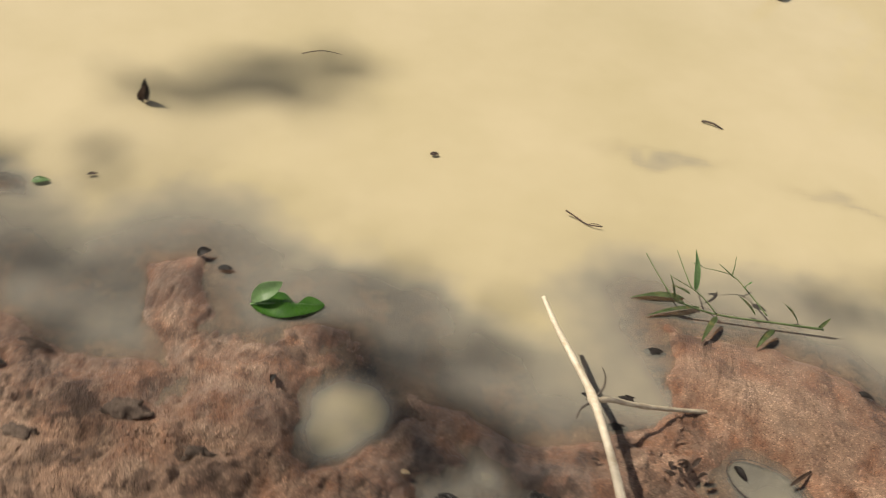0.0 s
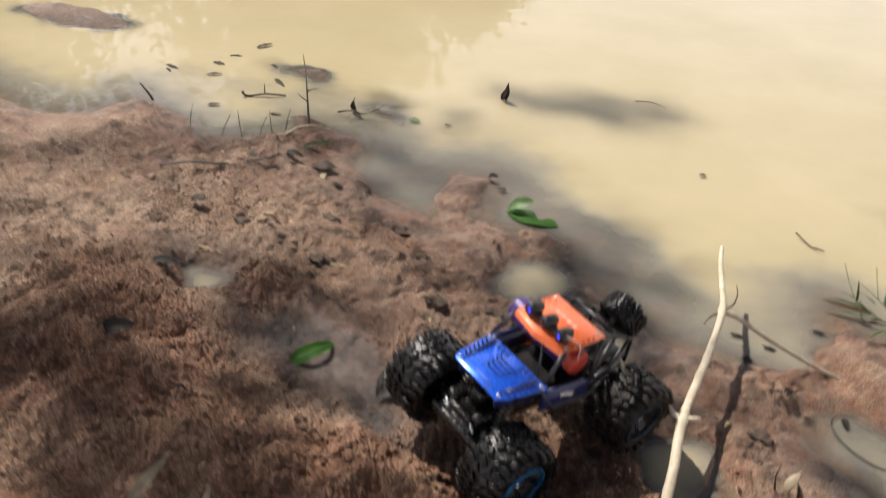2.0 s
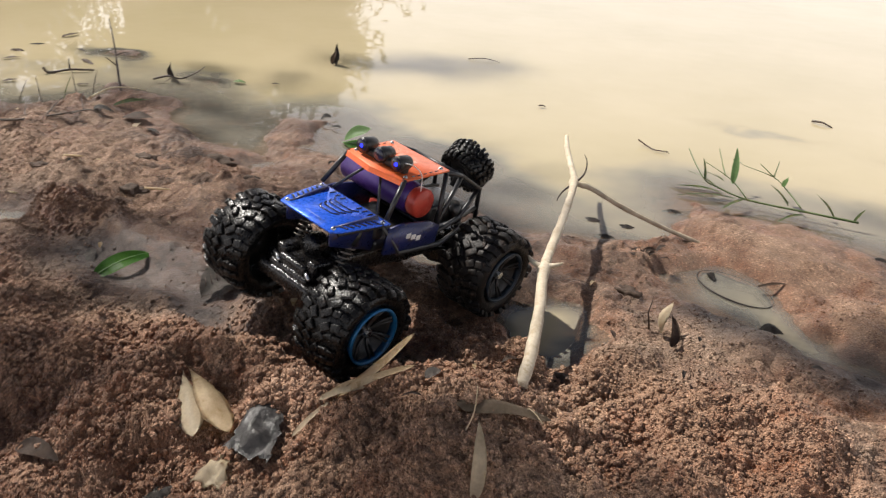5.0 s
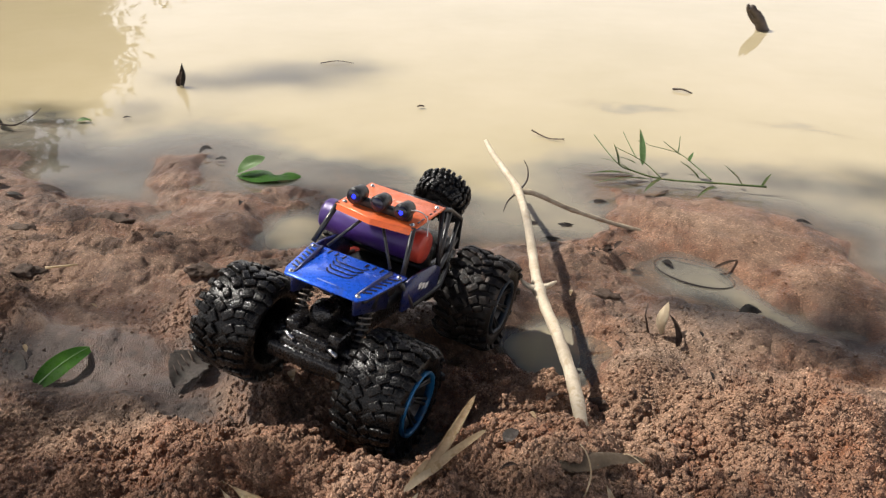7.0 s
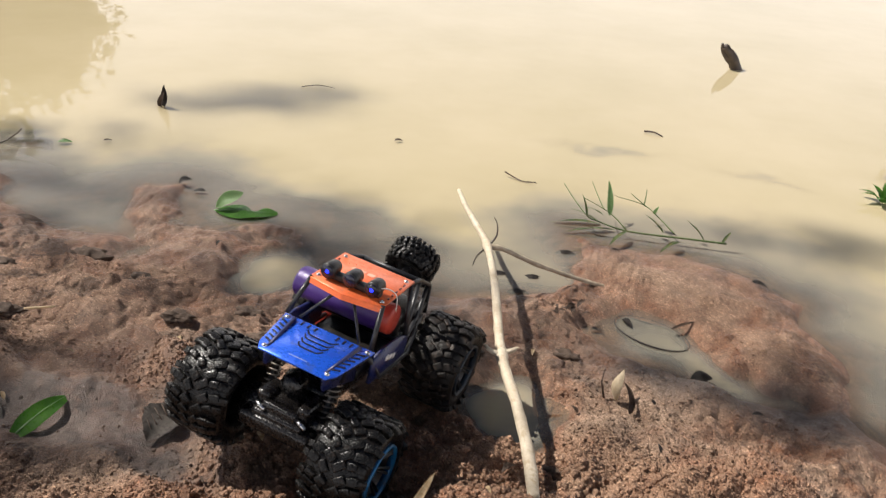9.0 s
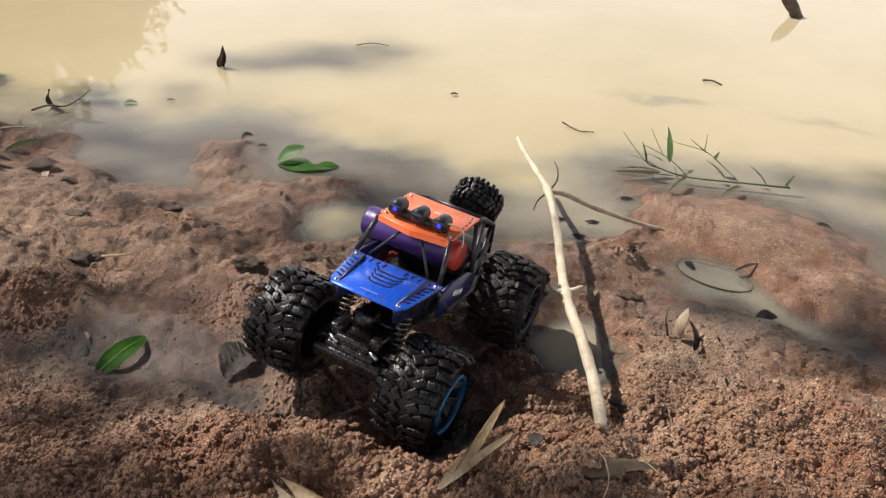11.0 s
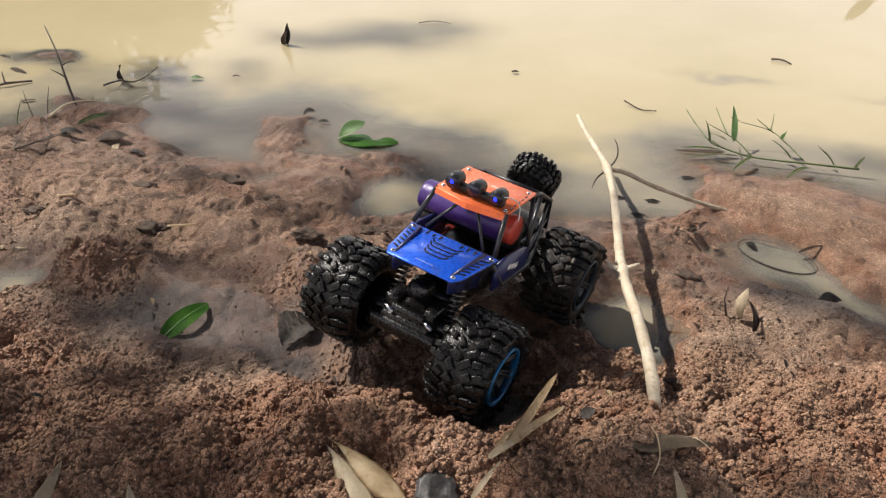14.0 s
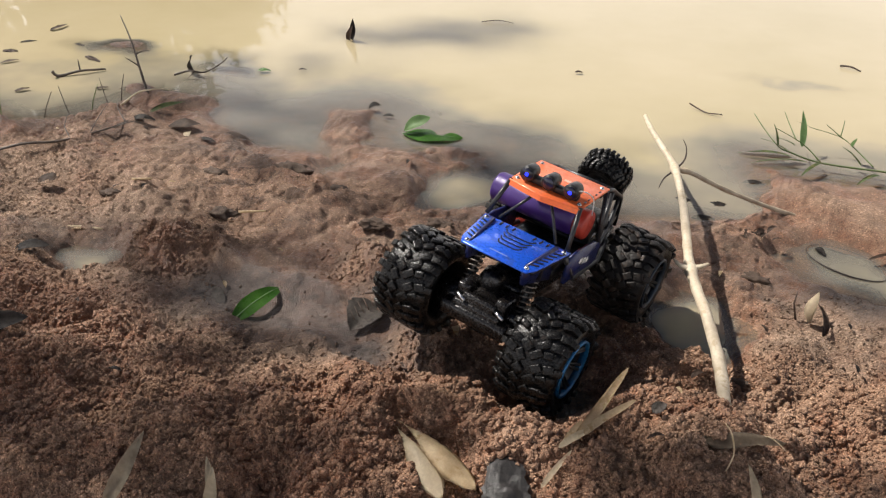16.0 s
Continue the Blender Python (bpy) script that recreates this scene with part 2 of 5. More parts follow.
STONE = plain("dark_wet_stone", (0.04, 0.038, 0.038), (0.11, 0.10, 0.095), 60, 0.45, 0, 0.6, 0.002)
CROWN = plain("tree_foliage", (0.035, 0.062, 0.010), (0.085, 0.105, 0.018), 1.5, 0.5, 0, 0.1, 0.001, 0.4, 0, 0.35)
TRUNK = plain("tree_bark", (0.06, 0.045, 0.03), (0.14, 0.105, 0.07), 8, 0.85, 0, 0.8, 0.02)


def led_material():
    n = Nodes("blue_led")
    e = n.add("ShaderNodeEmission")
    e.inputs[0].default_value, e.inputs[1].default_value = (0.02, 0.03, 1.0, 1), 3.5
    n.join(e.outputs[0], n.out.inputs[0])
    return n.mat


LED = led_material()


# ---- mesh helpers ----
def mesh_of(name, bm, material, smooth=True):
    me = bpy.data.meshes.new(name)
    bmesh.ops.recalc_face_normals(bm, faces=bm.faces)
    bm.to_mesh(me)
    bm.free()
    for p in me.polygons:
        p.use_smooth = smooth
    me.materials.append(material)
    return me


def part(name, bm, material, parent=None, label="", at=None, smooth=True):
    ob = new(name, mesh_of(name, bm, material, smooth))
    if parent:
        ob.parent = parent
    if at is not None:
        ob.matrix_local = at
    return tagged(ob, label)


def thing(name, bm, material, label, category, at=None, group="", kind=""):
    return tagged(part(name, bm, material, None, "", at), label, category, group, kind)


def empty(name, at, label, category, group=""):
    ob = new(name)
    ob.empty_display_size = 0.02
    ob.matrix_world = at
    return tagged(ob, label, category, group)


def tube(bm, points, radii, seg=8, wobble=0.0, seed=1):
    """A closed round bar along points, with a radius at each."""
    rng = random.Random(seed)
    pts = [Vector(p) for p in points]
    if isinstance(radii, (int, float)):
        radii = [radii] * len(pts)
    side = None
    rings = []
    for i, p in enumerate(pts):
        way = (pts[min(i + 1, len(pts) - 1)] - pts[max(i - 1, 0)]).normalized()
        if side is None:
            side = way.orthogonal().normalized()
        side = (side - way * side.dot(way)).normalized()
        up = way.cross(side)
        r = radii[i]
        rings.append([bm.verts.new(p + (side * math.cos(a) + up * math.sin(a)) * r * (1 + wobble * rng.uniform(-1, 1)))
                      for a in (2 * math.pi * k / seg for k in range(seg))])
    for a, b in zip(rings, rings[1:]):
        for k in range(seg):
            bm.faces.new((a[k], a[(k + 1) % seg], b[(k + 1) % seg], b[k]))
    bm.faces.new(rings[0][::-1]), bm.faces.new(rings[-1])
    return bm


def curved(points, steps=6):
    """A smooth line through points."""
    pts = [Vector(p) for p in points]
    out = []
    for i in range(len(pts) - 1):
        a, b, c, d = pts[max(i - 1, 0)], pts[i], pts[i + 1], pts[min(i + 2, len(pts) - 1)]
        for s in range(steps):
            t = s / steps
            out.append(0.5 * (2 * b + (c - a) * t + (2 * a - 5 * b + 4 * c - d) * t * t + (3 * b - a - 3 * c + d) * t ** 3))
    return out + [pts[-1]]


def box(bm, size, at=(0, 0, 0), bevel=0.0, taper=None):
    made = bmesh.ops.create_cube(bm, size=1.0)["verts"]
    for v in made:
        v.co = Vector((v.co.x * size[0], v.co.y * size[1], v.co.z * size[2]))
        if taper and v.co.z > 0:
            v.co.x *= taper[0]
            v.co.y *= taper[1]
        v.co += Vector(at)
    if bevel:
        edges = {e for v in made for e in v.link_edges}
        bmesh.ops.bevel(bm, geom=list(edges), offset=bevel, segments=2, affect="EDGES", profile=0.6)
    return bm


def lathe(bm, profile, seg=32, axis="y"):
    """Turns a closed profile of (radius, along) about an axis."""
    rings = []
    for k in range(seg):
        a = 2 * math.pi * k / seg
        rings.append([bm.verts.new((r * math.cos(a), s, r * math.sin(a)) if axis == "y" else (r * math.cos(a), r * math.sin(a), s)) for r, s in profile])
    m = len(profile)
    for k in range(seg):
        a, b = rings[k], rings[(k + 1) % seg]
        for i in range(m):
            bm.faces.new((a[i], a[(i + 1) % m], b[(i + 1) % m], b[i]))
    return bm


def slab(bm, outline, z0, z1, holes=()):
    """An upright slab over an outline of (x, y)."""
    lo, hi = [bm.verts.new((x, y, z0)) for x, y in outline], [bm.verts.new((x, y, z1)) for x, y in outline]
    n = len(outline)
    for i in range(n):
        bm.faces.new((lo[i], lo[(i + 1) % n], hi[(i + 1) % n], hi[i]))
    bm.faces.new(lo[::-1]), bm.faces.new(hi)
    return bm


def blade(bm, length, width, arch=0.1, fold=0.2, twist=0.0, wide_at=0.4, rows=14, cols=6, thick=0.0006, ragged=0.0, seed=3, bite=None, curl=0.0, full=0.75):
    """A leaf lying along +x from the origin: arch lifts its middle, fold lifts its edges, curl rolls its tip up."""
    rng = random.Random(seed)
    grid = []
    for i in range(rows + 1):
        u = i / rows
        w = math.sin(math.pi * min(1, max(0.0, u ** (math.log(0.5) / math.log(wide_at))))) ** full * width / 2 + width * 0.012
        row = []
        for j in range(cols + 1):
            v = 2 * j / cols - 1
            e = w * (1 + ragged * rng.uniform(-1, 1) * (abs(v) == 1))
            y = v * e
            if bite and v > 0:
                y *= 1 - bite[2] * math.exp(-((u - bite[0]) / bite[1]) ** 2)
            z = arch * length * math.sin(math.pi * u) + fold * abs(v) ** 1.3 * w + 0.03 * width * math.sin(9 * u + 2 * v + seed)
            z += curl * length * u ** 3
            a = twist * (u - 0.5)
            row.append(bm.verts.new((u * length, y * math.cos(a) - z * math.sin(a), y * math.sin(a) + z * math.cos(a))))
        grid.append(row)
    faces = [bm.faces.new((grid[i][j], grid[i + 1][j], grid[i + 1][j + 1], grid[i][j + 1])) for i in range(rows) for j in range(cols)]
    bmesh.ops.solidify(bm, geom=faces, thickness=thick)
    return bm


# ---- ground and water ----
def lattice(ix, iy, seed):
    h = (ix.astype(np.int64) * 374761393 + iy.astype(np.int64) * 668265263 + seed * 1442695041) & 0xFFFFFFFF
    h = ((h ^ (h >> 13)) * 1274126177) & 0xFFFFFFFF
    return ((h ^ (h >> 16)) & 0xFFFF) / 65535.0


def ripple(x, y, size, seed):
    """Smooth noise from -1 to 1 with lumps of about that size in metres."""
    u, v = x / size, y / size
    i, j = np.floor(u), np.floor(v)
    a, b = u - i, v - j
    a, b = a * a * (3 - 2 * a), b * b * (3 - 2 * b)
    g = lambda p, q: lattice(i + p, j + q, seed)
    return 2 * ((g(0, 0) * (1 - a) + g(1, 0) * a) * (1 - b) + (g(0, 1) * (1 - a) + g(1, 1) * a) * b) - 1


SHORE = [(-40, -6), (-5, 0.1), (-1.7, 0.33), (-1.05, 0.45), (-0.97, 0.53), (-0.99, 0.64), (-0.84, 0.655), (-0.757, 0.605), (-0.68, 0.665), (-0.66, 0.72),
         (-0.65, 0.785), (-0.705, 0.81), (-0.64, 0.838), (-0.535, 0.825), (-0.488, 0.808), (-0.46, 0.745), (-0.40, 0.722), (-0.346, 0.692), (-0.235, 0.712), (-0.283, 0.795), (-0.303, 0.858),
         (-0.246, 0.893), (-0.215, 0.82), (-0.149, 0.755), (-0.10, 0.793), (-0.02, 0.812), (0.013, 0.764), (0.09, 0.72), (0.2, 0.69),
         (0.252, 0.70), (0.315, 0.735), (0.365, 0.77), (0.385, 0.87), (0.36, 0.925), (0.411, 0.905), (0.515, 0.91), (0.6, 0.88),
         (0.672, 0.828), (0.67, 0.771), (0.702, 0.718), (0.709, 0.662), (0.695, 0.596), (0.75, 0.50), (1.1, 0.36), (4, 0.0), (40, -6)]
# heaps (+) and hollows (-): x, y, height, half-length, half-width, turn
BUMPS = [(0.37, 0.225, 0.058, 0.12, 0.075, -8), (0.18, 0.215, 0.034, 0.11, 0.06, 5), (0.04, 0.15, 0.018, 0.14, 0.07, 15), (-0.258, 0.372, 0.032, 0.055, 0.028, -10),
         (-0.165, 0.385, 0.014, 0.05, 0.014, -18), (-0.006, 0.44, 0.022, 0.05, 0.025, -15), (0.13, 0.415, 0.026, 0.035, 0.04, 0), (0.58, 0.42, 0.02, 0.1, 0.05, 10),
         (-0.04, 0.345, -0.012, 0.10, 0.03, 8), (0.035, 0.308, -0.017, 0.075, 0.028, -8), (-0.350, 0.352, -0.034, 0.062, 0.040, 15), (0.248, 0.294, -0.044, 0.055, 0.045, 0),
         (0.275, 0.43, -0.012, 0.05, 0.07, 0), (0.490, 0.682, -0.027, 0.075, 0.060, -30), (0.550, 0.632, -0.021, 0.06, 0.035, -35), (0.60, 0.605, -0.022, 0.06, 0.025, -20), (0.345, 0.50, -0.046, 0.046, 0.058, 15), (-0.002, 0.676, -0.036, 0.062, 0.066, -25),
         (0.16, 0.60, -0.025, 0.08, 0.06, 0), (0.16, 0.29, 0.015, 0.03, 0.03, 0), (0.36, 0.68, 0.008, 0.05, 0.03, 0), (-0.2, 0.565, 0.008, 0.12, 0.03, -8),
         (-0.5, 0.55, 0.012, 0.15, 0.06, 5), (-0.33, 0.2, 0.018, 0.15, 0.08, 0), (0.10, 0.345, 0.016, 0.025, 0.03, 0), (-0.17, 0.60, 0.016, 0.03, 0.015, 0),
         (-0.235, 0.600, 0.014, 0.026, 0.012, -12), (-0.150, 0.555, 0.011, 0.024, 0.012, 15), (-0.075, 0.480, 0.014, 0.026, 0.014, -8), (0.030, 0.505, 0.015, 0.022, 0.016, 10), (-0.135, 0.415, 0.012, 0.024, 0.010, -20), (-0.36, 0.56, 0.010, 0.035, 0.014, 8), (0.59, 0.432, 0.012, 0.06, 0.018, -10), (0.375, 0.318, 0.020, 0.05, 0.035, 0), (0.335, 0.378, 0.024, 0.042, 0.036, 0), (0.288, 0.218, -0.010, 0.030, 0.030, 0), (0.158, 0.182, -0.014, 0.05, 0.025, -15), (0.146, 0.192, -0.018, 0.026, 0.020, 0), (0.21, 0.155, 0.008, 0.04, 0.03, 0)]
# rises in the bed: x, y, height of the top, half-length, half-width, turn
SHOALS = [(-1.55, 0.80, 0.03, 0.26, 0.10, 20), (-0.86, 0.982, 0.011, 0.095, 0.05, 15), (-0.60, 0.955, 0.009, 0.075, 0.03, 5), (-0.66, 0.875, 0.002, 0.12, 0.03, 12), (-1.85, 1.2, 0.03, 0.2, 0.06, 35), (-0.85, 0.83, -0.021, 0.30, 0.13, 15), (-0.37, 0.80, -0.0065, 0.13, 0.075, -5), (-0.02, 0.865, -0.007, 0.17, 0.05, -8), (0.165, 0.79, -0.009, 0.07, 0.07, -40), (0.33, 0.81, -0.012, 0.06, 0.06, 10),
          (0.38, 1.288, -0.019, 0.17, 0.035, 2), (0.66, 1.255, -0.019, 0.16, 0.04, -8), (0.62, 1.0, -0.012, 0.16, 0.05, -5), (0.90, 1.37, -0.010, 0.06, 0.07, 0)]


def once(work):
    """Keeps the last answers for large grids."""
    kept = {}

    def again(x, y):
        x, y = np.asarray(x, float), np.asarray(y, float)
        if x.size < 1000:
            return work(x, y)
        key = (x.size, float(x.sum()), float(y.sum()), float((x * y).sum()))
        if key not in kept:
            if len(kept) > 5:
                kept.pop(next(iter(kept)))
            kept[key] = work(x, y)
        return kept[key]
    return again


@once
def reach(x, y):
    """Metres from the water's edge, positive on land."""
    best, inside = np.full(x.shape, 1e9), np.zeros(x.shape, bool)
    loop = SHORE + [(40, -60), (-40, -60)]
    for (ax, ay), (bx, by) in zip(loop, loop[1:] + loop[:1]):
        dx, dy = bx - ax, by - ay
        t = np.clip(((x - ax) * dx + (y - ay) * dy) / (dx * dx + dy * dy), 0, 1)
        best = np.minimum(best, np.hypot(x - ax - t * dx, y - ay - t * dy))
        if dy:
            inside ^= ((ay > y) != (by > y)) & (x < ax + (y - ay) / dy * dx)
    return np.where(inside, best, -best)


def swell(x, y, bumps):
    total = np.zeros(x.shape)
    for bx, by, h, a, b, turn in bumps:
        c, s = math.cos(radians(turn)), math.sin(radians(turn))
        u, v = ((x - bx) * c + (y - by) * s) / a, (-(x - bx) * s + (y - by) * c) / b
        total += h * np.exp(-(u * u + v * v) ** 1.25)
    return total


def smooth(v, lo, hi):
    t = np.clip((v - lo) / (hi - lo), 0, 1)
    return t * t * (3 - 2 * t)


@once
def lie(x, y):
    """The ground's height, without its crumbs."""
    x, y = np.asarray(x, float), np.asarray(y, float)
    d = reach(x + 0.008 * ripple(x, y, 0.07, 5) + 0.006 * ripple(x, y, 0.025, 6), y + 0.008 * ripple(x, y, 0.08, 7) + 0.006 * ripple(x, y, 0.022, 8))
    land = 0.008 * (1 - np.exp(-np.maximum(d, 0) / 0.012)) + 0.010 * (1 - np.exp(-np.maximum(d, 0) / 0.06)) + 0.012 * smooth(d, 0.2, 0.6)
    bed = -0.06 * (1 - np.exp(np.minimum(d, 0) / 0.36)) - 0.09 * smooth(-d, 0.10, 0.7)
    for shoal in SHOALS:
        sx, sy = x + 0.035 * ripple(x, y, 0.07, 61) + 0.012 * ripple(x, y, 0.025, 63), y + 0.022 * ripple(x, y, 0.06, 62) + 0.010 * ripple(x, y, 0.022, 64)
        bed = bed + (shoal[2] - bed) * swell(sx, sy, [(*shoal[:2], 1.0, *shoal[3:])])
    far = np.maximum(np.hypot(x, y) - 6, 0)
    wx, wy = x + 0.012 * ripple(x, y, 0.05, 15) + 0.006 * ripple(x, y, 0.02, 17), y + 0.012 * ripple(x, y, 0.05, 16) + 0.006 * ripple(x, y, 0.02, 18)
    z = np.where(d > 0, land, bed) + swell(wx, wy, BUMPS) * smooth(d, -0.05, 0.03)
    return z + np.where(d > 0, (0.006 * ripple(x, y, 0.075, 11) + 0.0048 * ripple(x + 0.01 * ripple(x, y, 0.03, 14), y, 0.034, 12)) * smooth(d, 0.0, 0.06) + 0.02 * np.minimum(far, 10), 0) + 0.6 * smooth(y, 14, 18)


@once
def rough_at(x, y):
    """How crumbly the ground is, from 0 to 1."""
    d = reach(x, y)
    heaps = swell(x, y, [(0.34, 0.24, 1, 0.2, 0.13, 0), (0.12, 0.19, 0.9, 0.17, 0.09, 0), (-0.26, 0.37, 0.9, 0.09, 0.05, -10), (0.13, 0.36, 0.8, 0.05, 0.07, 0),
                         (-0.02, 0.44, 0.35, 0.08, 0.05, 0), (-0.3, 0.15, 0.6, 0.25, 0.14, 0), (0.52, 0.38, 0.7, 0.15, 0.09, 0), (0.33, 0.40, 0.9, 0.10, 0.07, 0), (-0.17, 0.6, 0.4, 0.05, 0.02, 0), (0.2, -0.1, 0.8, 0.6, 0.2, 0)])
    return np.clip(np.clip(heaps, 0, 1) + 0.30 * smooth(d, 0.05, 0.2) * smooth(ripple(x, y, 0.11, 41), -0.5, 0.6), 0, 1)


@once
def silted(x, y):
    """How far fine wet silt covers the sand, from 0 to 1."""
    return np.clip(swell(x, y, [(-0.05, 0.345, 1.2, 0.18, 0.06, 8), (0.06, 0.315, 1, 0.07, 0.035, -20), (-0.35, 0.37, 0.7, 0.12, 0.04, 10), (-0.1, 0.67, 0.45, 0.2, 0.05, 0), (0.49, 0.60, 0.8, 0.1, 0.06, -10),
                                (0.63, 0.58, 1.0, 0.09, 0.05, -20), (-0.4, 0.65, 0.35, 0.2, 0.04, 0), (-0.25, 0.80, 0.5, 0.05, 0.1, 0), (0.18, 0.62, 1, 0.14, 0.1, 0), (-0.05, 0.46, 0.5, 0.12, 0.05, -10)]), 0, 1)


def clods(x, y, size, seed, keep=1.0):
    """Rounded clods about that size in metres, lying side by side with creases between them."""
    wx, wy = x + 0.3 * size * ripple(x, y, size * 0.55, seed + 60), y + 0.3 * size * ripple(x, y, size * 0.6, seed + 61)
    u, v = wx / size, wy / size
    i, j = np.floor(u), np.floor(v)
    best = np.zeros(x.shape)
    for p in (-1, 0, 1):
        for q in (-1, 0, 1):
            a, b = i + p, j + q
            d2 = (u - a - lattice(a, b, seed)) ** 2 + (v - b - lattice(a, b, seed + 1)) ** 2
            r = (0.34 + 0.42 * lattice(a, b, seed + 2)) * (lattice(a, b, seed + 3) < keep)
            best = np.maximum(best, np.sqrt(np.maximum(r * r - d2, 0)))
    return best * size


@once
def crumble(x, y):
    r = rough_at(x, y)
    heap = 0.012 * ripple(x, y, 0.065, 13) + 0.010 * ripple(x, y, 0.038, 21) + 0.50 * clods(x, y, 0.021, 22, 0.42) + 0.46 * clods(x, y, 0.0105, 122, 0.6) + 0.42 * clods(x, y, 0.0058, 222, 0.75)
    heap = heap + 0.0022 * ripple(x, y, 0.009, 23) + 0.0012 * ripple(x, y, 0.0045, 24) - 0.007
    lumpy = smooth(ripple(x, y, 0.09, 71) + 0.5 * ripple(x, y, 0.035, 72), -0.45, 0.55)
    flat = 0.0075 * ripple(x, y, 0.052, 25) + 0.0046 * ripple(x, y, 0.024, 28) + 0.0022 * ripple(x, y, 0.011, 29)
    flat = flat + (0.25 + 0.75 * lumpy) * (0.52 * clods(x, y, 0.017, 322, 0.42) + 0.46 * clods(x, y, 0.0085, 422, 0.65)) + 0.0011 * ripple(x, y, 0.0058, 27) - 0.003
    near = smooth(x, -1.0, -0.85) * smooth(-x, -1.0, -0.88) * smooth(y, -0.3, -0.15) * smooth(-y, -1.0, -0.9)
    beach = smooth(x, 0.38, 0.46) * smooth(y, 0.50, 0.60)
    return (r * heap + (1 - r) * flat * (1 - 0.62 * silted(x, y)) * (1 - 0.55 * beach)) * smooth(reach(x, y), -0.02, 0.03) * near


def lines(lo, hi, step, end, grow=1.16):
    """Grid lines: even from lo to hi, then wider and wider out to the far end on both sides."""
    mid = list(np.arange(lo, hi, step))
    out, s, v = [], step, hi
    while v < end:
        out.append(v)
        s *= grow if s > 0.03 else 1.06
        v += s
    back, s, v = [], step, lo
    while v > -end:
        s *= grow if s > 0.03 else 1.06
        v -= s
        back.append(v)
    return np.array(back[::-1] + mid + out)


def fast_mesh(name, co, faces):
    """A smooth mesh from arrays of places and of faces with the same number of corners."""
    me = bpy.data.meshes.new(name)
    count, corners = faces.shape
    me.vertices.add(len(co))
    me.vertices.foreach_set("co", co.astype(np.float32).ravel())
    me.loops.add(count * corners)
    me.loops.foreach_set("vertex_index", faces.astype(np.int32).ravel())
    me.polygons.add(count)
    me.polygons.foreach_set("loop_start", np.arange(0, count * corners, corners, dtype=np.int32))
    me.update(calc_edges=True)
    me.polygons.foreach_set("use_smooth", np.ones(count, bool))
    return me


def sheet(name, xs, ys, height, extras, material):
    gx, gy = np.meshgrid(xs, ys)
    z = height(gx, gy)
    nx, ny = len(xs), len(ys)
    a = (np.arange(ny - 1)[:, None] * nx + np.arange(nx - 1)[None]).ravel()
    me = fast_mesh(name, np.stack([gx, gy, z], -1).reshape(-1, 3), np.stack([a, a + 1, a + nx + 1, a + nx], -1))
    for key, values in extras(gx, gy, z).items():
        me.attributes.new(key, "FLOAT", "POINT").data.foreach_set("value", values.ravel().astype(np.float32))
    me.materials.append(material)
    return new(name, me)


def ground_extras(x, y, z):
    d = reach(x, y)
    base = lie(x, y)
    muddy_bed = smooth(-d, -0.015, 0.03) * (0.35 + 0.65 * smooth(-x, -0.36, -0.24)) + 0.5 * smooth(x, 0.6, 0.72) * smooth(-d, -0.03, 0.03)
    margin = 0.6 * smooth(-d, -0.075, -0.01) * (0.4 + 0.6 * smooth(-x, -0.36, -0.24))
    silt = np.clip(np.maximum(np.maximum(1.15 * silted(x, y), margin), 1.25 * muddy_bed * smooth(-base, -0.006, 0.006)), 0, 1.4)
    patch = ripple(x, y, 0.10, 32) + 0.7 * ripple(x, y, 0.04, 34) + 0.5 * ripple(x, y, 0.018, 33)
    # wet by the shore; on heaps and in patches it also paints shade
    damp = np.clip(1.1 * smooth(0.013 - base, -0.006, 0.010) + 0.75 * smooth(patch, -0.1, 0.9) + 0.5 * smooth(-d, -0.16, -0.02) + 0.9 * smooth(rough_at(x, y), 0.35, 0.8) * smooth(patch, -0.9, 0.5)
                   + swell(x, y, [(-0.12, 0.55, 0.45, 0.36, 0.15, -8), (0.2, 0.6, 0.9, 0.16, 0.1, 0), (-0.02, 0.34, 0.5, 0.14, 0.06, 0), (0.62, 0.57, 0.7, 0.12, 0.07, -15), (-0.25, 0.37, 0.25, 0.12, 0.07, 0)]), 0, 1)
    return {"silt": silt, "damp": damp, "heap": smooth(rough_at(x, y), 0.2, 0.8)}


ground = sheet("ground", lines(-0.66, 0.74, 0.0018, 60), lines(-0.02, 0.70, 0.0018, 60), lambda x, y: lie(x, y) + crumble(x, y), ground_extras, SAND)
tagged(ground, "coarse reddish-brown sandy bank with wet silt and trampled heaps", "ground", kind="structure")
water = sheet("water", lines(-1.2, 0.95, 0.011, 60), lines(0.28, 1.5, 0.011, 60), lambda x, y: np.zeros(x.shape), lambda x, y, z: {"depth": np.maximum(-lie(x, y), 0)}, WATER)
tagged(water, "still cream-coloured muddy pond water, clearing over its shallow edge", "water", kind="structure")


G = (1 + 5 ** 0.5) / 2
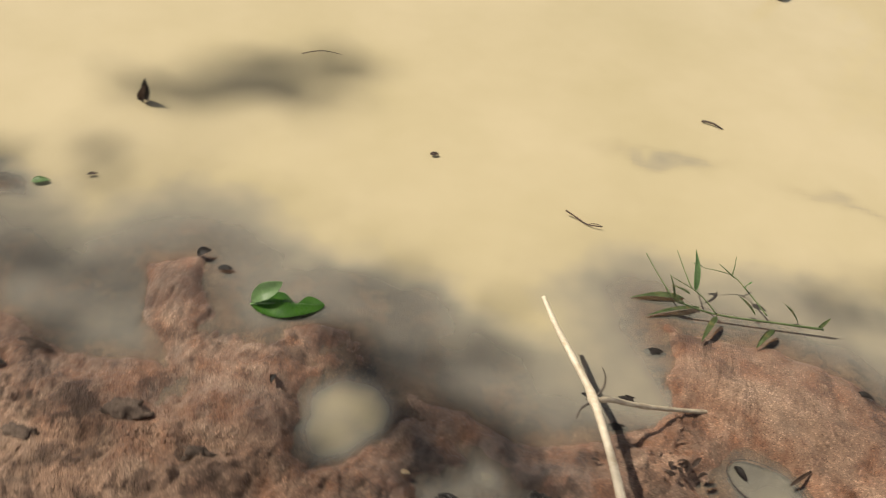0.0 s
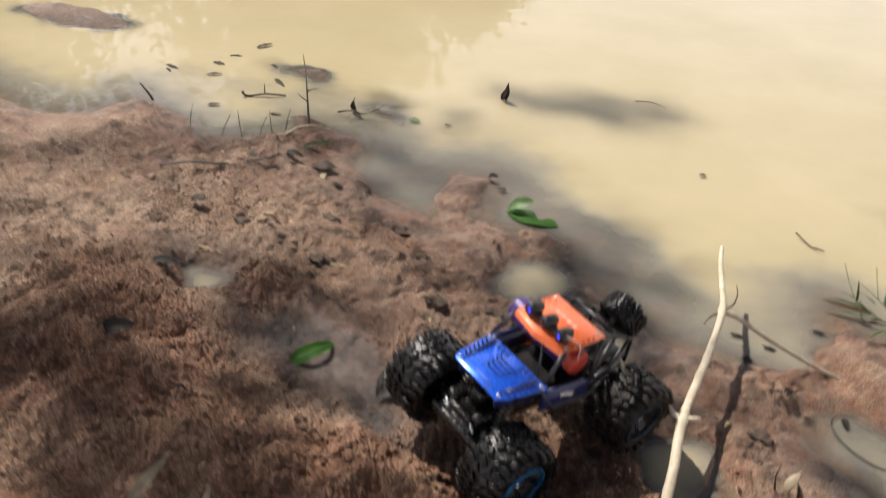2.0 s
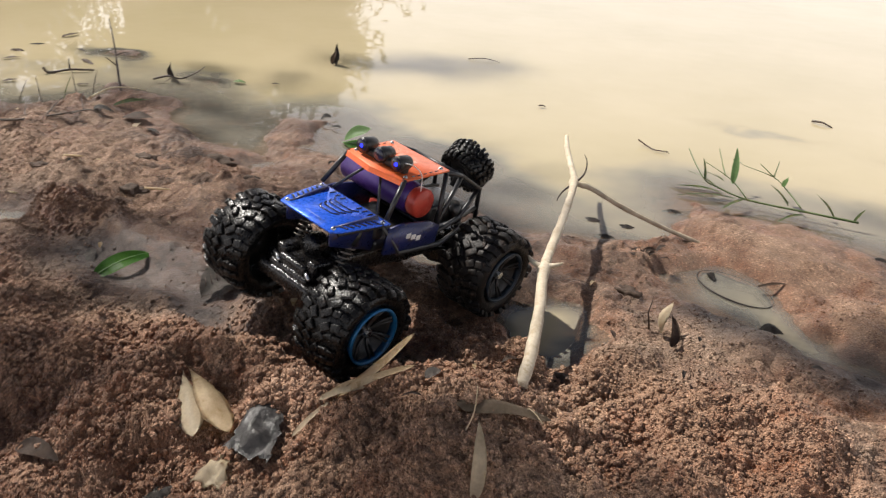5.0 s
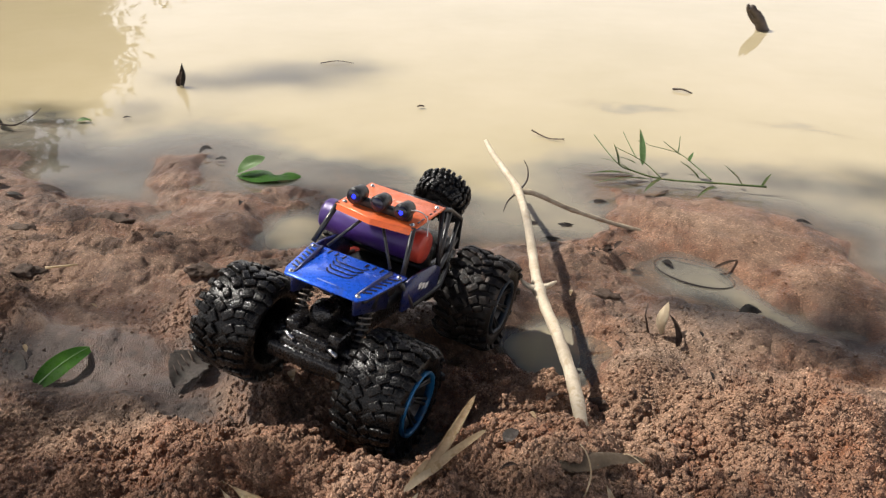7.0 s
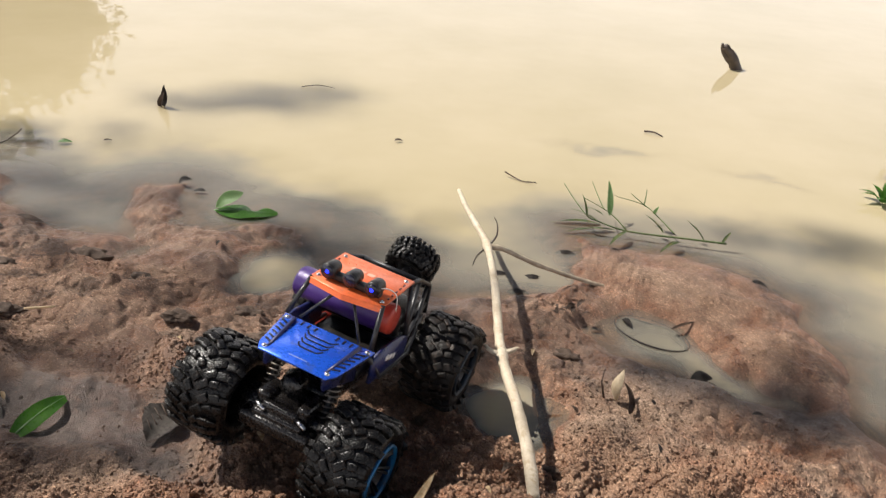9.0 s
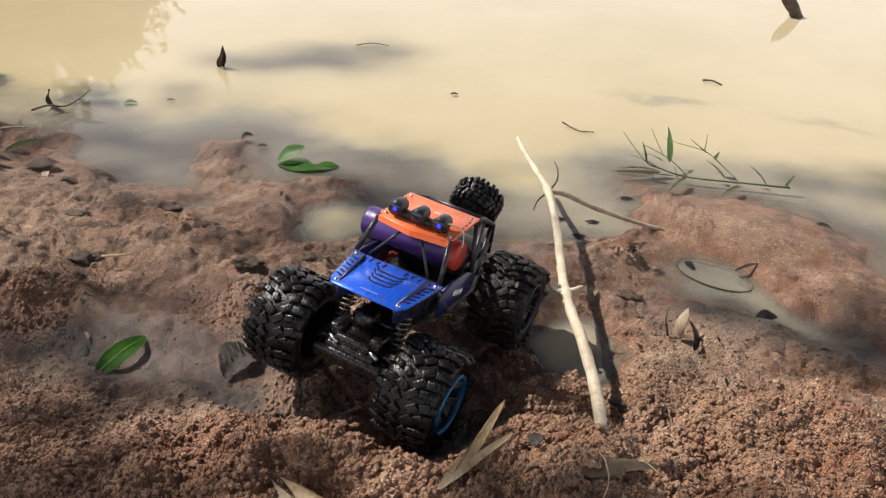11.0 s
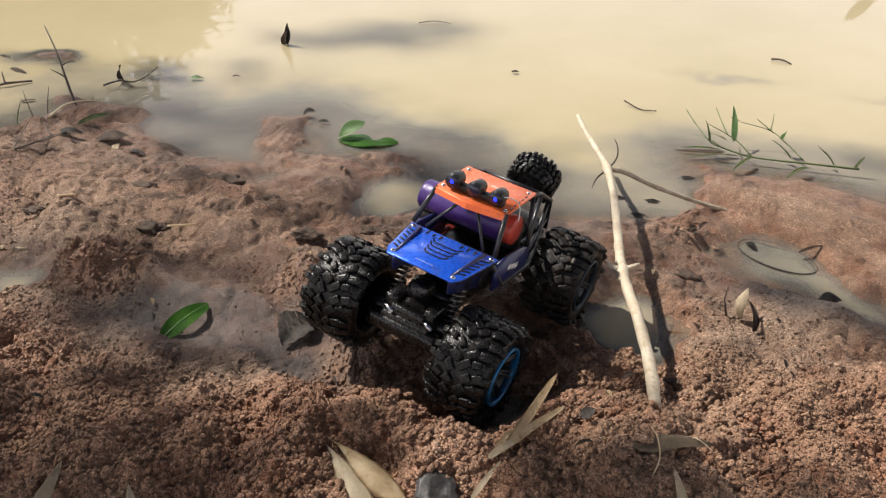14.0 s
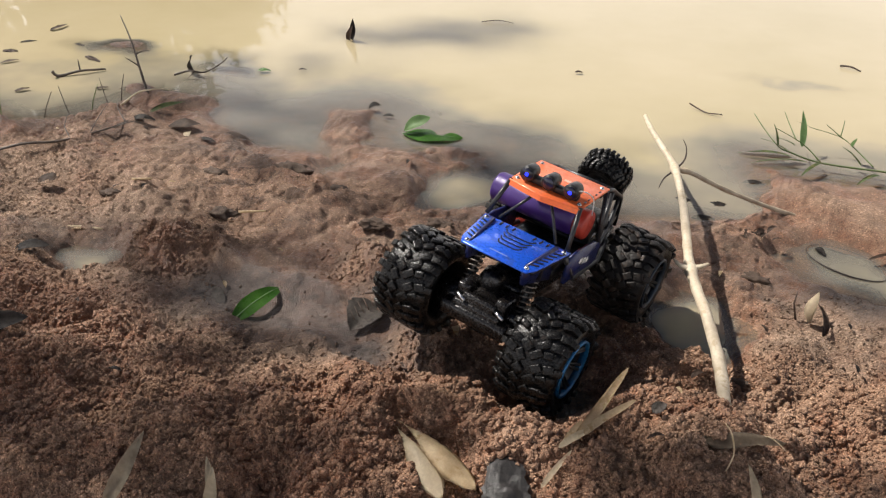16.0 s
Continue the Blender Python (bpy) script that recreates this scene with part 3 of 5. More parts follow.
LUMP = (np.array([(-1, G, 0), (1, G, 0), (-1, -G, 0), (1, -G, 0), (0, -1, G), (0, 1, G), (0, -1, -G), (0, 1, -G), (G, 0, -1), (G, 0, 1), (-G, 0, -1), (-G, 0, 1)]) / 1.9,
        np.array([(0, 11, 5), (0, 5, 1), (0, 1, 7), (0, 7, 10), (0, 10, 11), (1, 5, 9), (5, 11, 4), (11, 10, 2), (10, 7, 6), (7, 1, 8), (3, 9, 4), (3, 4, 2), (3, 2, 6), (3, 6, 8), (3, 8, 9), (4, 9, 5), (2, 4, 11), (6, 2, 10), (8, 6, 7), (9, 8, 1)]))
GRAIN = (np.array([(1, 0, 0), (-1, 0, 0), (0, 1, 0), (0, -1, 0), (0, 0, 1), (0, 0, -1)]), np.array([(4, 0, 2), (4, 2, 1), (4, 1, 3), (4, 3, 0), (5, 2, 0), (5, 1, 2), (5, 3, 1), (5, 0, 3)]))


def crumbs(name, label, count, seed, shape, flats, least, most):
    """Loose crumbs of sand, thickest on the heaps, each an uneven lump sunk a little into the ground."""
    rng = np.random.default_rng(seed)
    ball, tris = shape
    n = len(ball)
    x, y = rng.uniform(-0.9, 0.8, count * 5), rng.uniform(-0.04, 0.78, count * 5)
    rough = rough_at(x, y)
    bare = smooth(ripple(x, y, 0.07, 91) + 0.6 * ripple(x, y, 0.025, 92), -0.7, 0.6)
    keep = rng.uniform(0, 1, len(x)) < (flats * bare + (1 - flats) * rough ** 1.5) * (1 - 0.9 * np.clip(silted(x, y), 0, 1) * (1 - rough)) * smooth(reach(x, y), 0.0, 0.04) * smooth(lie(x, y), 0.003, 0.012)
    x, y, rough = x[keep][:count], y[keep][:count], rough[keep][:count]
    z = lie(x, y) + crumble(x, y)
    size = least + most * rng.uniform(0, 1, len(x)) ** 3.5 * (0.3 + 0.7 * rough)
    co = ball[None] * size[:, None, None] * rng.uniform(0.6, 1.35, (len(x), n, 1)) * rng.uniform(0.75, 1.2, (len(x), 1, 3)) + np.stack([x, y, z + size * 0.25], -1)[:, None]
    me = fast_mesh(name, co.reshape(-1, 3), (tris[None] + n * np.arange(len(x))[:, None, None]).reshape(-1, 3))
    wet = ground_extras(x, y, z)
    for key, low in (("silt", 0.4), ("damp", 0.4), ("heap", 1.0)):
        me.attributes.new(key, "FLOAT", "POINT").data.foreach_set("value", np.repeat(wet[key] * rng.uniform(low, 1, len(x)), n).astype(np.float32))
    me.materials.append(SAND)
    tagged(new(name, me), label, "sand", kind="stuff")


crumbs("sand_crumbs", "loose reddish crumbs of coarse damp sand on the bank", 56000, 5, LUMP, 0.05, 0.0010, 0.0030)
crumbs("sand_grains", "coarse loose sand grains strewn over the bank", 80000, 6, GRAIN, 0.45, 0.0007, 0.0010)


def on(x, y, up=0.0):
    return Vector((x, y, max(float(lie(np.array([x]), np.array([y]))[0]), 0.0 if up == 0 else -1) + up))


def top(x, y, up=0.0):
    """A point on the crumbled ground."""
    return Vector((x, y, float((lie(x, y) + crumble(np.asarray(x, float), np.asarray(y, float)))) + up))


# ---- the toy truck ----
def place_along(bm, build, m):
    """Adds what build makes, moved by m."""
    tmp = bmesh.new()
    build(tmp)
    tmp.transform(m)
    me = bpy.data.meshes.new("tmp")
    tmp.to_mesh(me)
    tmp.free()
    bm.from_mesh(me)
    bpy.data.meshes.remove(me)


def tyre_mesh(radius, width, lugs, deep):
    bm = bmesh.new()
    r, w = radius - deep, width / 2
    lathe(bm, [(r * 0.63, -w * 0.82), (r * 0.72, -w), (r * 0.88, -w * 1.03), (r * 0.97, -w * 0.86), (r, -w * 0.5), (r * 1.01, 0), (r, w * 0.5), (r * 0.97, w * 0.86),
               (r * 0.88, w * 1.03), (r * 0.72, w), (r * 0.63, w * 0.82), (r * 0.60, 0)], 40)
    return bm


def lug_mesh(radius, width, lugs, deep):
    """Chevron tread blocks in two staggered rows, with shoulder blocks."""
    bm = bmesh.new()
    rng = random.Random(lugs)
    r, w = radius - deep / 2, width / 2
    for k in range(lugs):
        for side in (-1, 1):
            a = 2 * math.pi * (k + (0.5 if side > 0 else 0)) / lugs
            turn = Matrix.Rotation(-a, 4, "Y")
            turn = turn @ pose(rng.uniform(-0.0005, 0.0003), 0, 0, rng.uniform(-7, 7), 0, rng.uniform(-4, 4))
            step = 2 * math.pi * radius / lugs
            for across, along, tilt in ((0.24, -0.14, 0.75), (0.64, 0.16, 0.35)):
                size = (deep * rng.uniform(1.2, 1.6), w * rng.uniform(0.34, 0.46), step * rng.uniform(0.52, 0.70))
                place_along(bm, lambda b: box(b, size, (0, 0, 0), deep * 0.45), turn @ Matrix.Translation((r, side * w * across, step * along)) @ Matrix.Rotation(side * tilt + rng.uniform(-0.12, 0.12), 4, "X"))
            place_along(bm, lambda b: box(b, (deep * 2.1, w * 0.28, step * 0.5), (0, 0, 0), deep * 0.22), turn @ Matrix.Translation((r - deep * 0.9, side * w * 0.92, step * 0.22)) @ Matrix.Rotation(side * 0.5, 4, "Z"))
    return bm


TREAD = []


def wheel(parent, at, out, mired):
    """A road wheel about the y axis; out is the side its face looks to."""
    radius, width = 0.047, 0.052
    hub = new("wheel")
    hub.parent, hub.matrix_local = parent, at
    hub.empty_display_size = 0.01
    part("tyre", tyre_mesh(radius, width, 26, 0.0026), CAKED if mired else RUBBER, hub, "mud-caked black rubber tyre" if mired else "wet black rubber tyre")
    if not TREAD:
        TREAD.extend(mesh_of("tread", lug_mesh(radius, width, 26, 0.0026), m) for m in (RUBBER, CAKED))
    tread = tagged(new("tread", TREAD[mired]), "chunky tread choked with mud" if mired else "chunky wet black tread")
    tread.parent = hub
    f = out * width / 2
    ring = lathe(bmesh.new(), [(0.0262, f * 0.80), (0.0280, f * 0.96), (0.0277, f * 1.04), (0.0260, f * 1.05), (0.0250, f * 0.96), (0.0250, f * 0.7)], 40)
    part("rim_ring", ring, SMEARED if mired else CYAN, hub, "blue rim ring smeared with mud" if mired else "bright blue rim ring")
    bm = bmesh.new()
    lathe(bm, [(0.0255, f * 0.15), (0.0255, f * 0.8), (0.0243, f * 0.8), (0.0243, f * 0.2), (0.003, f * 0.2), (0.003, f * 0.15)], 32)
    part("rim_dish", bm, PLASTIC, hub)
    for k in range(7):
        bm = bmesh.new()
        a = 2 * math.pi * k / 7
        for s in (-0.1, 0.1):
            tube(bm, [(0.004 * math.cos(a), f * 0.62, 0.004 * math.sin(a)), (0.015 * math.cos(a + s), f * 0.72, 0.015 * math.sin(a + s)), (0.0248 * math.cos(a + s), f * 0.92, 0.0248 * math.sin(a + s))], [0.0016, 0.0013, 0.0015], 6)
        part("spoke", bm, PLASTIC, hub)
    bm = lathe(bmesh.new(), [(0.0001, f * 0.8), (0.004, f * 0.8), (0.0055, f * 0.66), (0.0055, f * 0.3), (0.0001, f * 0.3)], 6)
    part("hub_nut", bm, STEEL, hub, "steel hub nut", smooth=False)
    return hub


def shock(parent, foot, top):
    foot, top = Vector(foot), Vector(top)
    bm = bmesh.new()
    way = top - foot
    side = way.orthogonal().normalized()
    up = way.normalized().cross(side)
    pts = [foot + way * (0.12 + 0.6 * k / 72) + (side * math.cos(k * 2 * math.pi / 9) + up * math.sin(k * 2 * math.pi / 9)) * 0.0052 for k in range(73)]
    tube(bm, pts, 0.0009, 6)
    coil = part("spring", bm, DULL, parent, "coiled steel spring")
    bm = tube(bmesh.new(), [foot, foot + way * 0.12, foot + way * 0.121, foot + way * 0.7, foot + way * 0.701, top], [0.0045, 0.0045, 0.0028, 0.0028, 0.0058, 0.0058], 10)
    part("shock_absorber", bm, PLASTIC, parent)
    return coil


def plate(outline, z, thick, edge=0.0006):
    bm = bmesh.new()
    slab(bm, outline, z - thick, z)
    bmesh.ops.bevel(bm, geom=[e for e in bm.edges], offset=edge, segments=1, affect="EDGES")
    return bm


def lump(bm, size, at, seed):
    """An uneven, mud-caked block."""
    tmp = bmesh.ops.create_icosphere(bm, subdivisions=3, radius=1.0)["verts"]
    for v in tmp:
        c = Vector([math.copysign(abs(k) ** 0.6, k) for k in v.co])
        c *= 1 + 0.16 * noise.noise(v.co * 1.7 + Vector((seed, 0, 0))) + 0.08 * noise.noise(v.co * 4.5 + Vector((0, seed, 0)))
        v.co = Vector((c.x * size[0], c.y * size[1], c.z * size[2])) * 0.55 + Vector(at)


def toy_truck(at):
    car = empty("toy_truck", at, "muddy black toy monster truck with blue bonnet and orange roof", "toy truck")
    for x, y, z, steer in ((0.095, 0.068, 0.037, 0), (0.092, -0.069, 0.047, 0), (-0.093, 0.067, 0.051, 0), (-0.093, -0.067, 0.047, 0)):
        wheel(car, pose(x, y, z, 0, 25 * x, steer), 1 if y > 0 else -1, x < 0)
    # running gear
    bm = box(bmesh.new(), (0.15, 0.042, 0.022), (0, 0, 0.062), 0.004)
    box(bm, (0.075, 0.05, 0.02), (-0.01, 0, 0.078), 0.004)
    part("chassis", bm, MUDDY, car)
    for x in (0.093, -0.093):
        bm = tube(bmesh.new(), [(x, y, 0.044) for y in (-0.05, -0.022, -0.016, 0.016, 0.022, 0.05)], [0.0065, 0.0075, 0.015, 0.016, 0.0075, 0.0065], 12)
        lump(bm, (0.030, 0.034, 0.030), (x, 0.004, 0.045), x * 50)
        box(bm, (0.022, 0.05, 0.014), (x * 1.16, 0, 0.055), 0.003)
        box(bm, (0.03, 0.03, 0.008), (x * 1.05, 0, 0.066), 0.002)
        lump(bm, (0.026, 0.03, 0.024), (x, 0.03, 0.05), x * 70)
        lump(bm, (0.026, 0.03, 0.024), (x, -0.03, 0.05), x * 90)
        part("axle", bm, MUDDY, car, "mud-caked black axle with gear housing")
        for y in (-0.026, 0.026):
            part("suspension_link", tube(bmesh.new(), [(x, y, 0.05), (x * 0.35, y * 0.55, 0.062)], 0.0026, 8), PLASTIC, car)
            part("suspension_link", tube(bmesh.new(), [(x, y * 0.4, 0.062), (x * 0.4, y * 0.8, 0.075)], 0.0022, 8), PLASTIC, car)
        for y in (-0.03, 0.03):
            shock(car, (x, y, 0.05), (x * 0.72, y * 0.92, 0.108))
    bm = bmesh.new()
    box(bm, (0.016, 0.07, 0.014), (0.114, 0, 0.050), 0.004)
    box(bm, (0.012, 0.034, 0.020), (0.110, 0.0, 0.060), 0.003)
    box(bm, (0.026, 0.012, 0.022), (0.098, 0.020, 0.064), 0.003)
    box(bm, (0.026, 0.012, 0.022), (0.098, -0.020, 0.064), 0.003)
    lump(bm, (0.022, 0.02, 0.02), (0.082, -0.006, 0.074), 7)
    part("front_bumper", bm, MUDDY, car, "mud-caked black front bumper")
    for y in (-0.02, 0.02):
        part("tow_pin", tube(bmesh.new(), [(0.11, y - 0.008, 0.064), (0.118, y + 0.008, 0.064)], 0.0018, 8), STEEL, car, "short steel pin")
    # bonnet: a flat blue plate with slots and screws
    hood = part("bonnet", plate([(0.048, -0.046), (0.048, 0.046), (0.1, 0.038), (0.1095, 0.033), (0.1095, -0.033), (0.1, -0.038)], 0.0012, 0.0022), BLUE, car, "blue anodised metal bonnet plate", pose(0, 0, 0.1165, 0, 3, 0))
    for side in (-1, 1):
        for k in range(6):
            x = 0.061 + 0.0066 * k
            y = side * (0.0385 - 0.0010 * k)
            part("slot", box(bmesh.new(), (0.0022, 0.0075, 0.0008), (0, 0, 0), 0.0003), LENS, hood, "dark vent slot", pose(x, y, 0.0014, 0, 0, 25 * side))
        for k in range(3):
            part("slot", box(bmesh.new(), (0.0065, 0.0018, 0.0008), (0, 0, 0), 0.0003), LENS, hood, "dark vent slot", pose(0.054, side * (0.011 + 0.007 * k), 0.0014, 0, 0, 0))
        for x, y in ((0.0535, 0.041), (0.1035, 0.0305)):
            part("screw", lathe(bmesh.new(), [(0.0001, 0.003), (0.0012, 0.003), (0.0024, 0.0018), (0.0026, 0.0009), (0.0001, 0.0009)], 10, "z"), STEEL, hood, "bright screw head", pose(x, side * y, 0))
    for k in range(4):
        bm = bmesh.new()
        x = 0.064 + 0.0068 * k
        w = 0.0155 - 0.0012 * k
        tube(bm, curved([(x - 0.005, -w, 0.0013), (x, -w * 0.72, 0.0013), (x + 0.0006, 0, 0.0013), (x, w * 0.72, 0.0013), (x - 0.005, w, 0.0013)], 3), 0.0008, 6)
        part("slot", bm, LENS, hood, "dark curved vent slot")
    part("marking", box(bmesh.new(), (0.0014, 0.018, 0.0004), (0.1, 0.0, 0.00135), 0.0001), FADED_BLUE, hood, "small pale marking")
    # roof: an orange plate with a lamp bar
    roof = part("roof", plate([(-0.032, -0.038), (-0.032, 0.038), (0.032, 0.0375), (0.038, 0.0), (0.032, -0.0375)], 0.0012, 0.0022), ORANGE, car, "orange painted roof plate", pose(0.002, 0, 0.1515, 0, 3, 0))
    for side in (-1, 1):
        a, b = Vector((0.0318, side * 0.0372, 0.0004)), Vector((0.0378, 0.0, 0.0004))
        down = Vector((0.0022, 0, -0.0042))
        bm = bmesh.new()
        v = [[bm.verts.new(p + q) for p in (a, b, b + down, a + down)] for q in (Vector((0, 0, 0)), Vector((-0.0012, 0, -0.0004)))]
        bm.faces.new(v[0]), bm.faces.new(v[1][::-1])
        for k in range(4):
            bm.faces.new((v[0][k], v[1][k], v[1][(k + 1) % 4], v[0][(k + 1) % 4]))
        part("roof_lip", bm, ORANGE, roof, "turned-down front lip of the roof", smooth=False)
    for x in (-0.0245, 0.0245):
        for y in (-0.0325, 0.0325):
            part("screw", lathe(bmesh.new(), [(0.0001, 0.003), (0.0011, 0.003), (0.0022, 0.0018), (0.0024, 0.0009), (0.0001, 0.0009)], 10, "z"), STEEL, roof, "screw head", pose(x, y, 0))
    for k in range(5):
        for y in (-0.0345, 0.0345):
            part("slot", box(bmesh.new(), (0.004, 0.0014, 0.0006), (-0.016 + 0.008 * k, y, 0.0013), 0.0002), LENS, roof, "small dark slot")
    for y, w in ((-0.014, 0.006), (-0.006, 0.006), (0.003, 0.007), (0.0115, 0.005)):
        part("marking", box(bmesh.new(), (0.005, w, 0.0004), (-0.010, y, 0.00135), 0.0001), FADED, roof, "faded pale marking")
    bar = part("lamp_bar", box(bmesh.new(), (0.008, 0.058, 0.007), (0.0205, 0, 0.0055), 0.002), PLASTIC, roof, "black roof lamp bar")
    for y in (-0.0225, 0, 0.0225):
        bm = tube(bmesh.new(), [(0.011, y, 0.0105), (0.014, y, 0.0105), (0.0265, y, 0.0105), (0.0285, y, 0.0105)], [0.005, 0.0066, 0.0076, 0.0072], 18)
        lamp = part("lamp", bm, PLASTIC, roof, "round black spot lamp")
    for y in (-0.0225, 0, 0.0225):
        part("lens", tube(bmesh.new(), [(0.0284, y, 0.0105), (0.0292, y, 0.0105)], [0.0060, 0.0054], 18), LENS, roof, "dark lens")
        if y:
            part("led", tube(bmesh.new(), [(0.0291, y, 0.0105), (0.0300, y, 0.0105)], [0.0021, 0.0015], 10), LED, roof, "glowing blue diode")
    # cage
    for side in (-1, 1):
        for name, pts in (("pillar", [(0.031, 0.036, 0.151), (0.052, 0.043, 0.118)]), ("pillar", [(-0.028, 0.036, 0.151), (-0.022, 0.046, 0.09)]), ("rear_rail", [(-0.028, 0.035, 0.151), (-0.06, 0.032, 0.142), (-0.1, 0.03, 0.122), (-0.106, 0.03, 0.088)]),
                          ("rear_brace", [(-0.022, 0.044, 0.1), (-0.06, 0.032, 0.142)]), ("rear_brace", [(-0.02, 0.044, 0.092), (-0.108, 0.028, 0.1)]), ("rear_brace", [(-0.065, 0.036, 0.094), (-0.1, 0.028, 0.119)]),
                          ("sill", [(0.055, 0.044, 0.112), (0.03, 0.047, 0.082), (-0.03, 0.047, 0.08), (-0.1, 0.03, 0.086)]), ("front_rail", [(0.055, 0.043, 0.113), (0.1, 0.034, 0.108)])):
            part(name, tube(bmesh.new(), [(x, y * side, z) for x, y, z in pts], 0.0024, 8), CAGE, car)
        part("windscreen_brace", tube(bmesh.new(), [(0.031, side * 0.006, 0.15), (0.05, side * 0.03, 0.118)], 0.0014, 6), CAGE, car)
        # side panel below the door
        bm = bmesh.new()
        slab(bm, [(0.05, -0.012), (0.012, -0.016), (-0.022, -0.012), (-0.022, 0.006), (-0.008, 0.012), (0.03, 0.016), (0.05, 0.014)], -0.0016, 0.0016)
        panel = part("side_panel", bm, NAVY, car, "dark blue plastic side panel", pose(0, side * 0.046, 0.096, 90, 0, 0))
        for k in range(3):
            part("marking", box(bmesh.new(), (0.006, 0.005, 0.0006), (0.006 + 0.0075 * k, -0.002 + 0.0022 * k, -side * 0.0018), 0.0001), WHITE, panel, "worn pale marking")
        bm = bmesh.new()
        slab(bm, [(0.102, -0.006), (0.054, -0.016), (0.05, 0.01), (0.054, 0.018), (0.106, 0.012)], -0.0014, 0.0014)
        part("wing_panel", bm, NAVY, car, "dark blue side panel under the bonnet", pose(0, side * 0.039, 0.1, 90, 0, -6 * side))
    for x, z, w in ((-0.06, 0.142, 0.032), (-0.105, 0.118, 0.028), (-0.022, 0.094, 0.045), (-0.112, 0.09, 0.028)):
        part("cross_bar", tube(bmesh.new(), [(x, -w, z), (x, w, z)], 0.0024, 8), CAGE, car)
    bm = box(bmesh.new(), (0.07, 0.07, 0.012), (0.015, 0, 0.086), 0.004)
    box(bm, (0.01, 0.07, 0.03), (-0.026, 0, 0.1), 0.003)
    box(bm, (0.05, 0.05, 0.016), (-0.075, 0, 0.094), 0.004)
    box(bm, (0.012, 0.074, 0.018), (0.05, 0, 0.104), 0.003)
    part("cabin_floor", bm, PLASTIC, car)
    # the purple roll lying across the cabin
    bm = tube(bmesh.new(), [(-0.006, y, 0.121) for y in (-0.066, -0.0645, -0.063, -0.045, -0.0445, 0.02, 0.0205, 0.024)], [0.0135, 0.0145, 0.015, 0.015, 0.0156, 0.0156, 0.015, 0.015], 28)
    roll = part("roll", bm, PURPLE, car, "purple plastic cylinder across the cabin")
    part("end_cap", tube(bmesh.new(), [(-0.006, y, 0.121) for y in (0.024, 0.026, 0.034, 0.036)], [0.0135, 0.0148, 0.0148, 0.0135], 28), RED, roll, "orange-red end cap")
    bm = box(bmesh.new(), (0.012, 0.02, 0.03), (-0.04, -0.046, 0.078), 0.003)
    part("servo", bm, RED, car, "small red block")
    part("wire", tube(bmesh.new(), curved([(0.03, 0.024, 0.162), (0.024, 0.034, 0.164), (0.014, 0.04, 0.156), (0.012, 0.042, 0.14)], 5), 0.0005, 6), WHITE, car, "thin white wire")
    # spare wheel, leaning back behind the cage
    spare = new("spare_wheel")
    spare.parent, spare.matrix_local, spare.empty_display_size = car, pose(-0.106, 0.004, 0.136, 36, 0, 90), 0.01
    part("tyre", tyre_mesh(0.0265, 0.026, 24, 0.0022), RUBBER, spare, "small black spare tyre")
    part("tread", lug_mesh(0.0265, 0.026, 24, 0.0022), RUBBER, spare)
    part("rim_dish", lathe(bmesh.new(), [(0.017, -0.009), (0.017, 0.009), (0.012, 0.011), (0.0001, 0.006), (0.0001, -0.006), (0.012, -0.011)], 24), PLASTIC, spare)
    part("bracket", tube(bmesh.new(), [(-0.095, 0, 0.112), (-0.108, 0, 0.139)], 0.004, 8), PLASTIC, car)
    return car


toy_truck(pose(0.1797, 0.402, 0.0290, -7.8, -8.9, -99.8))


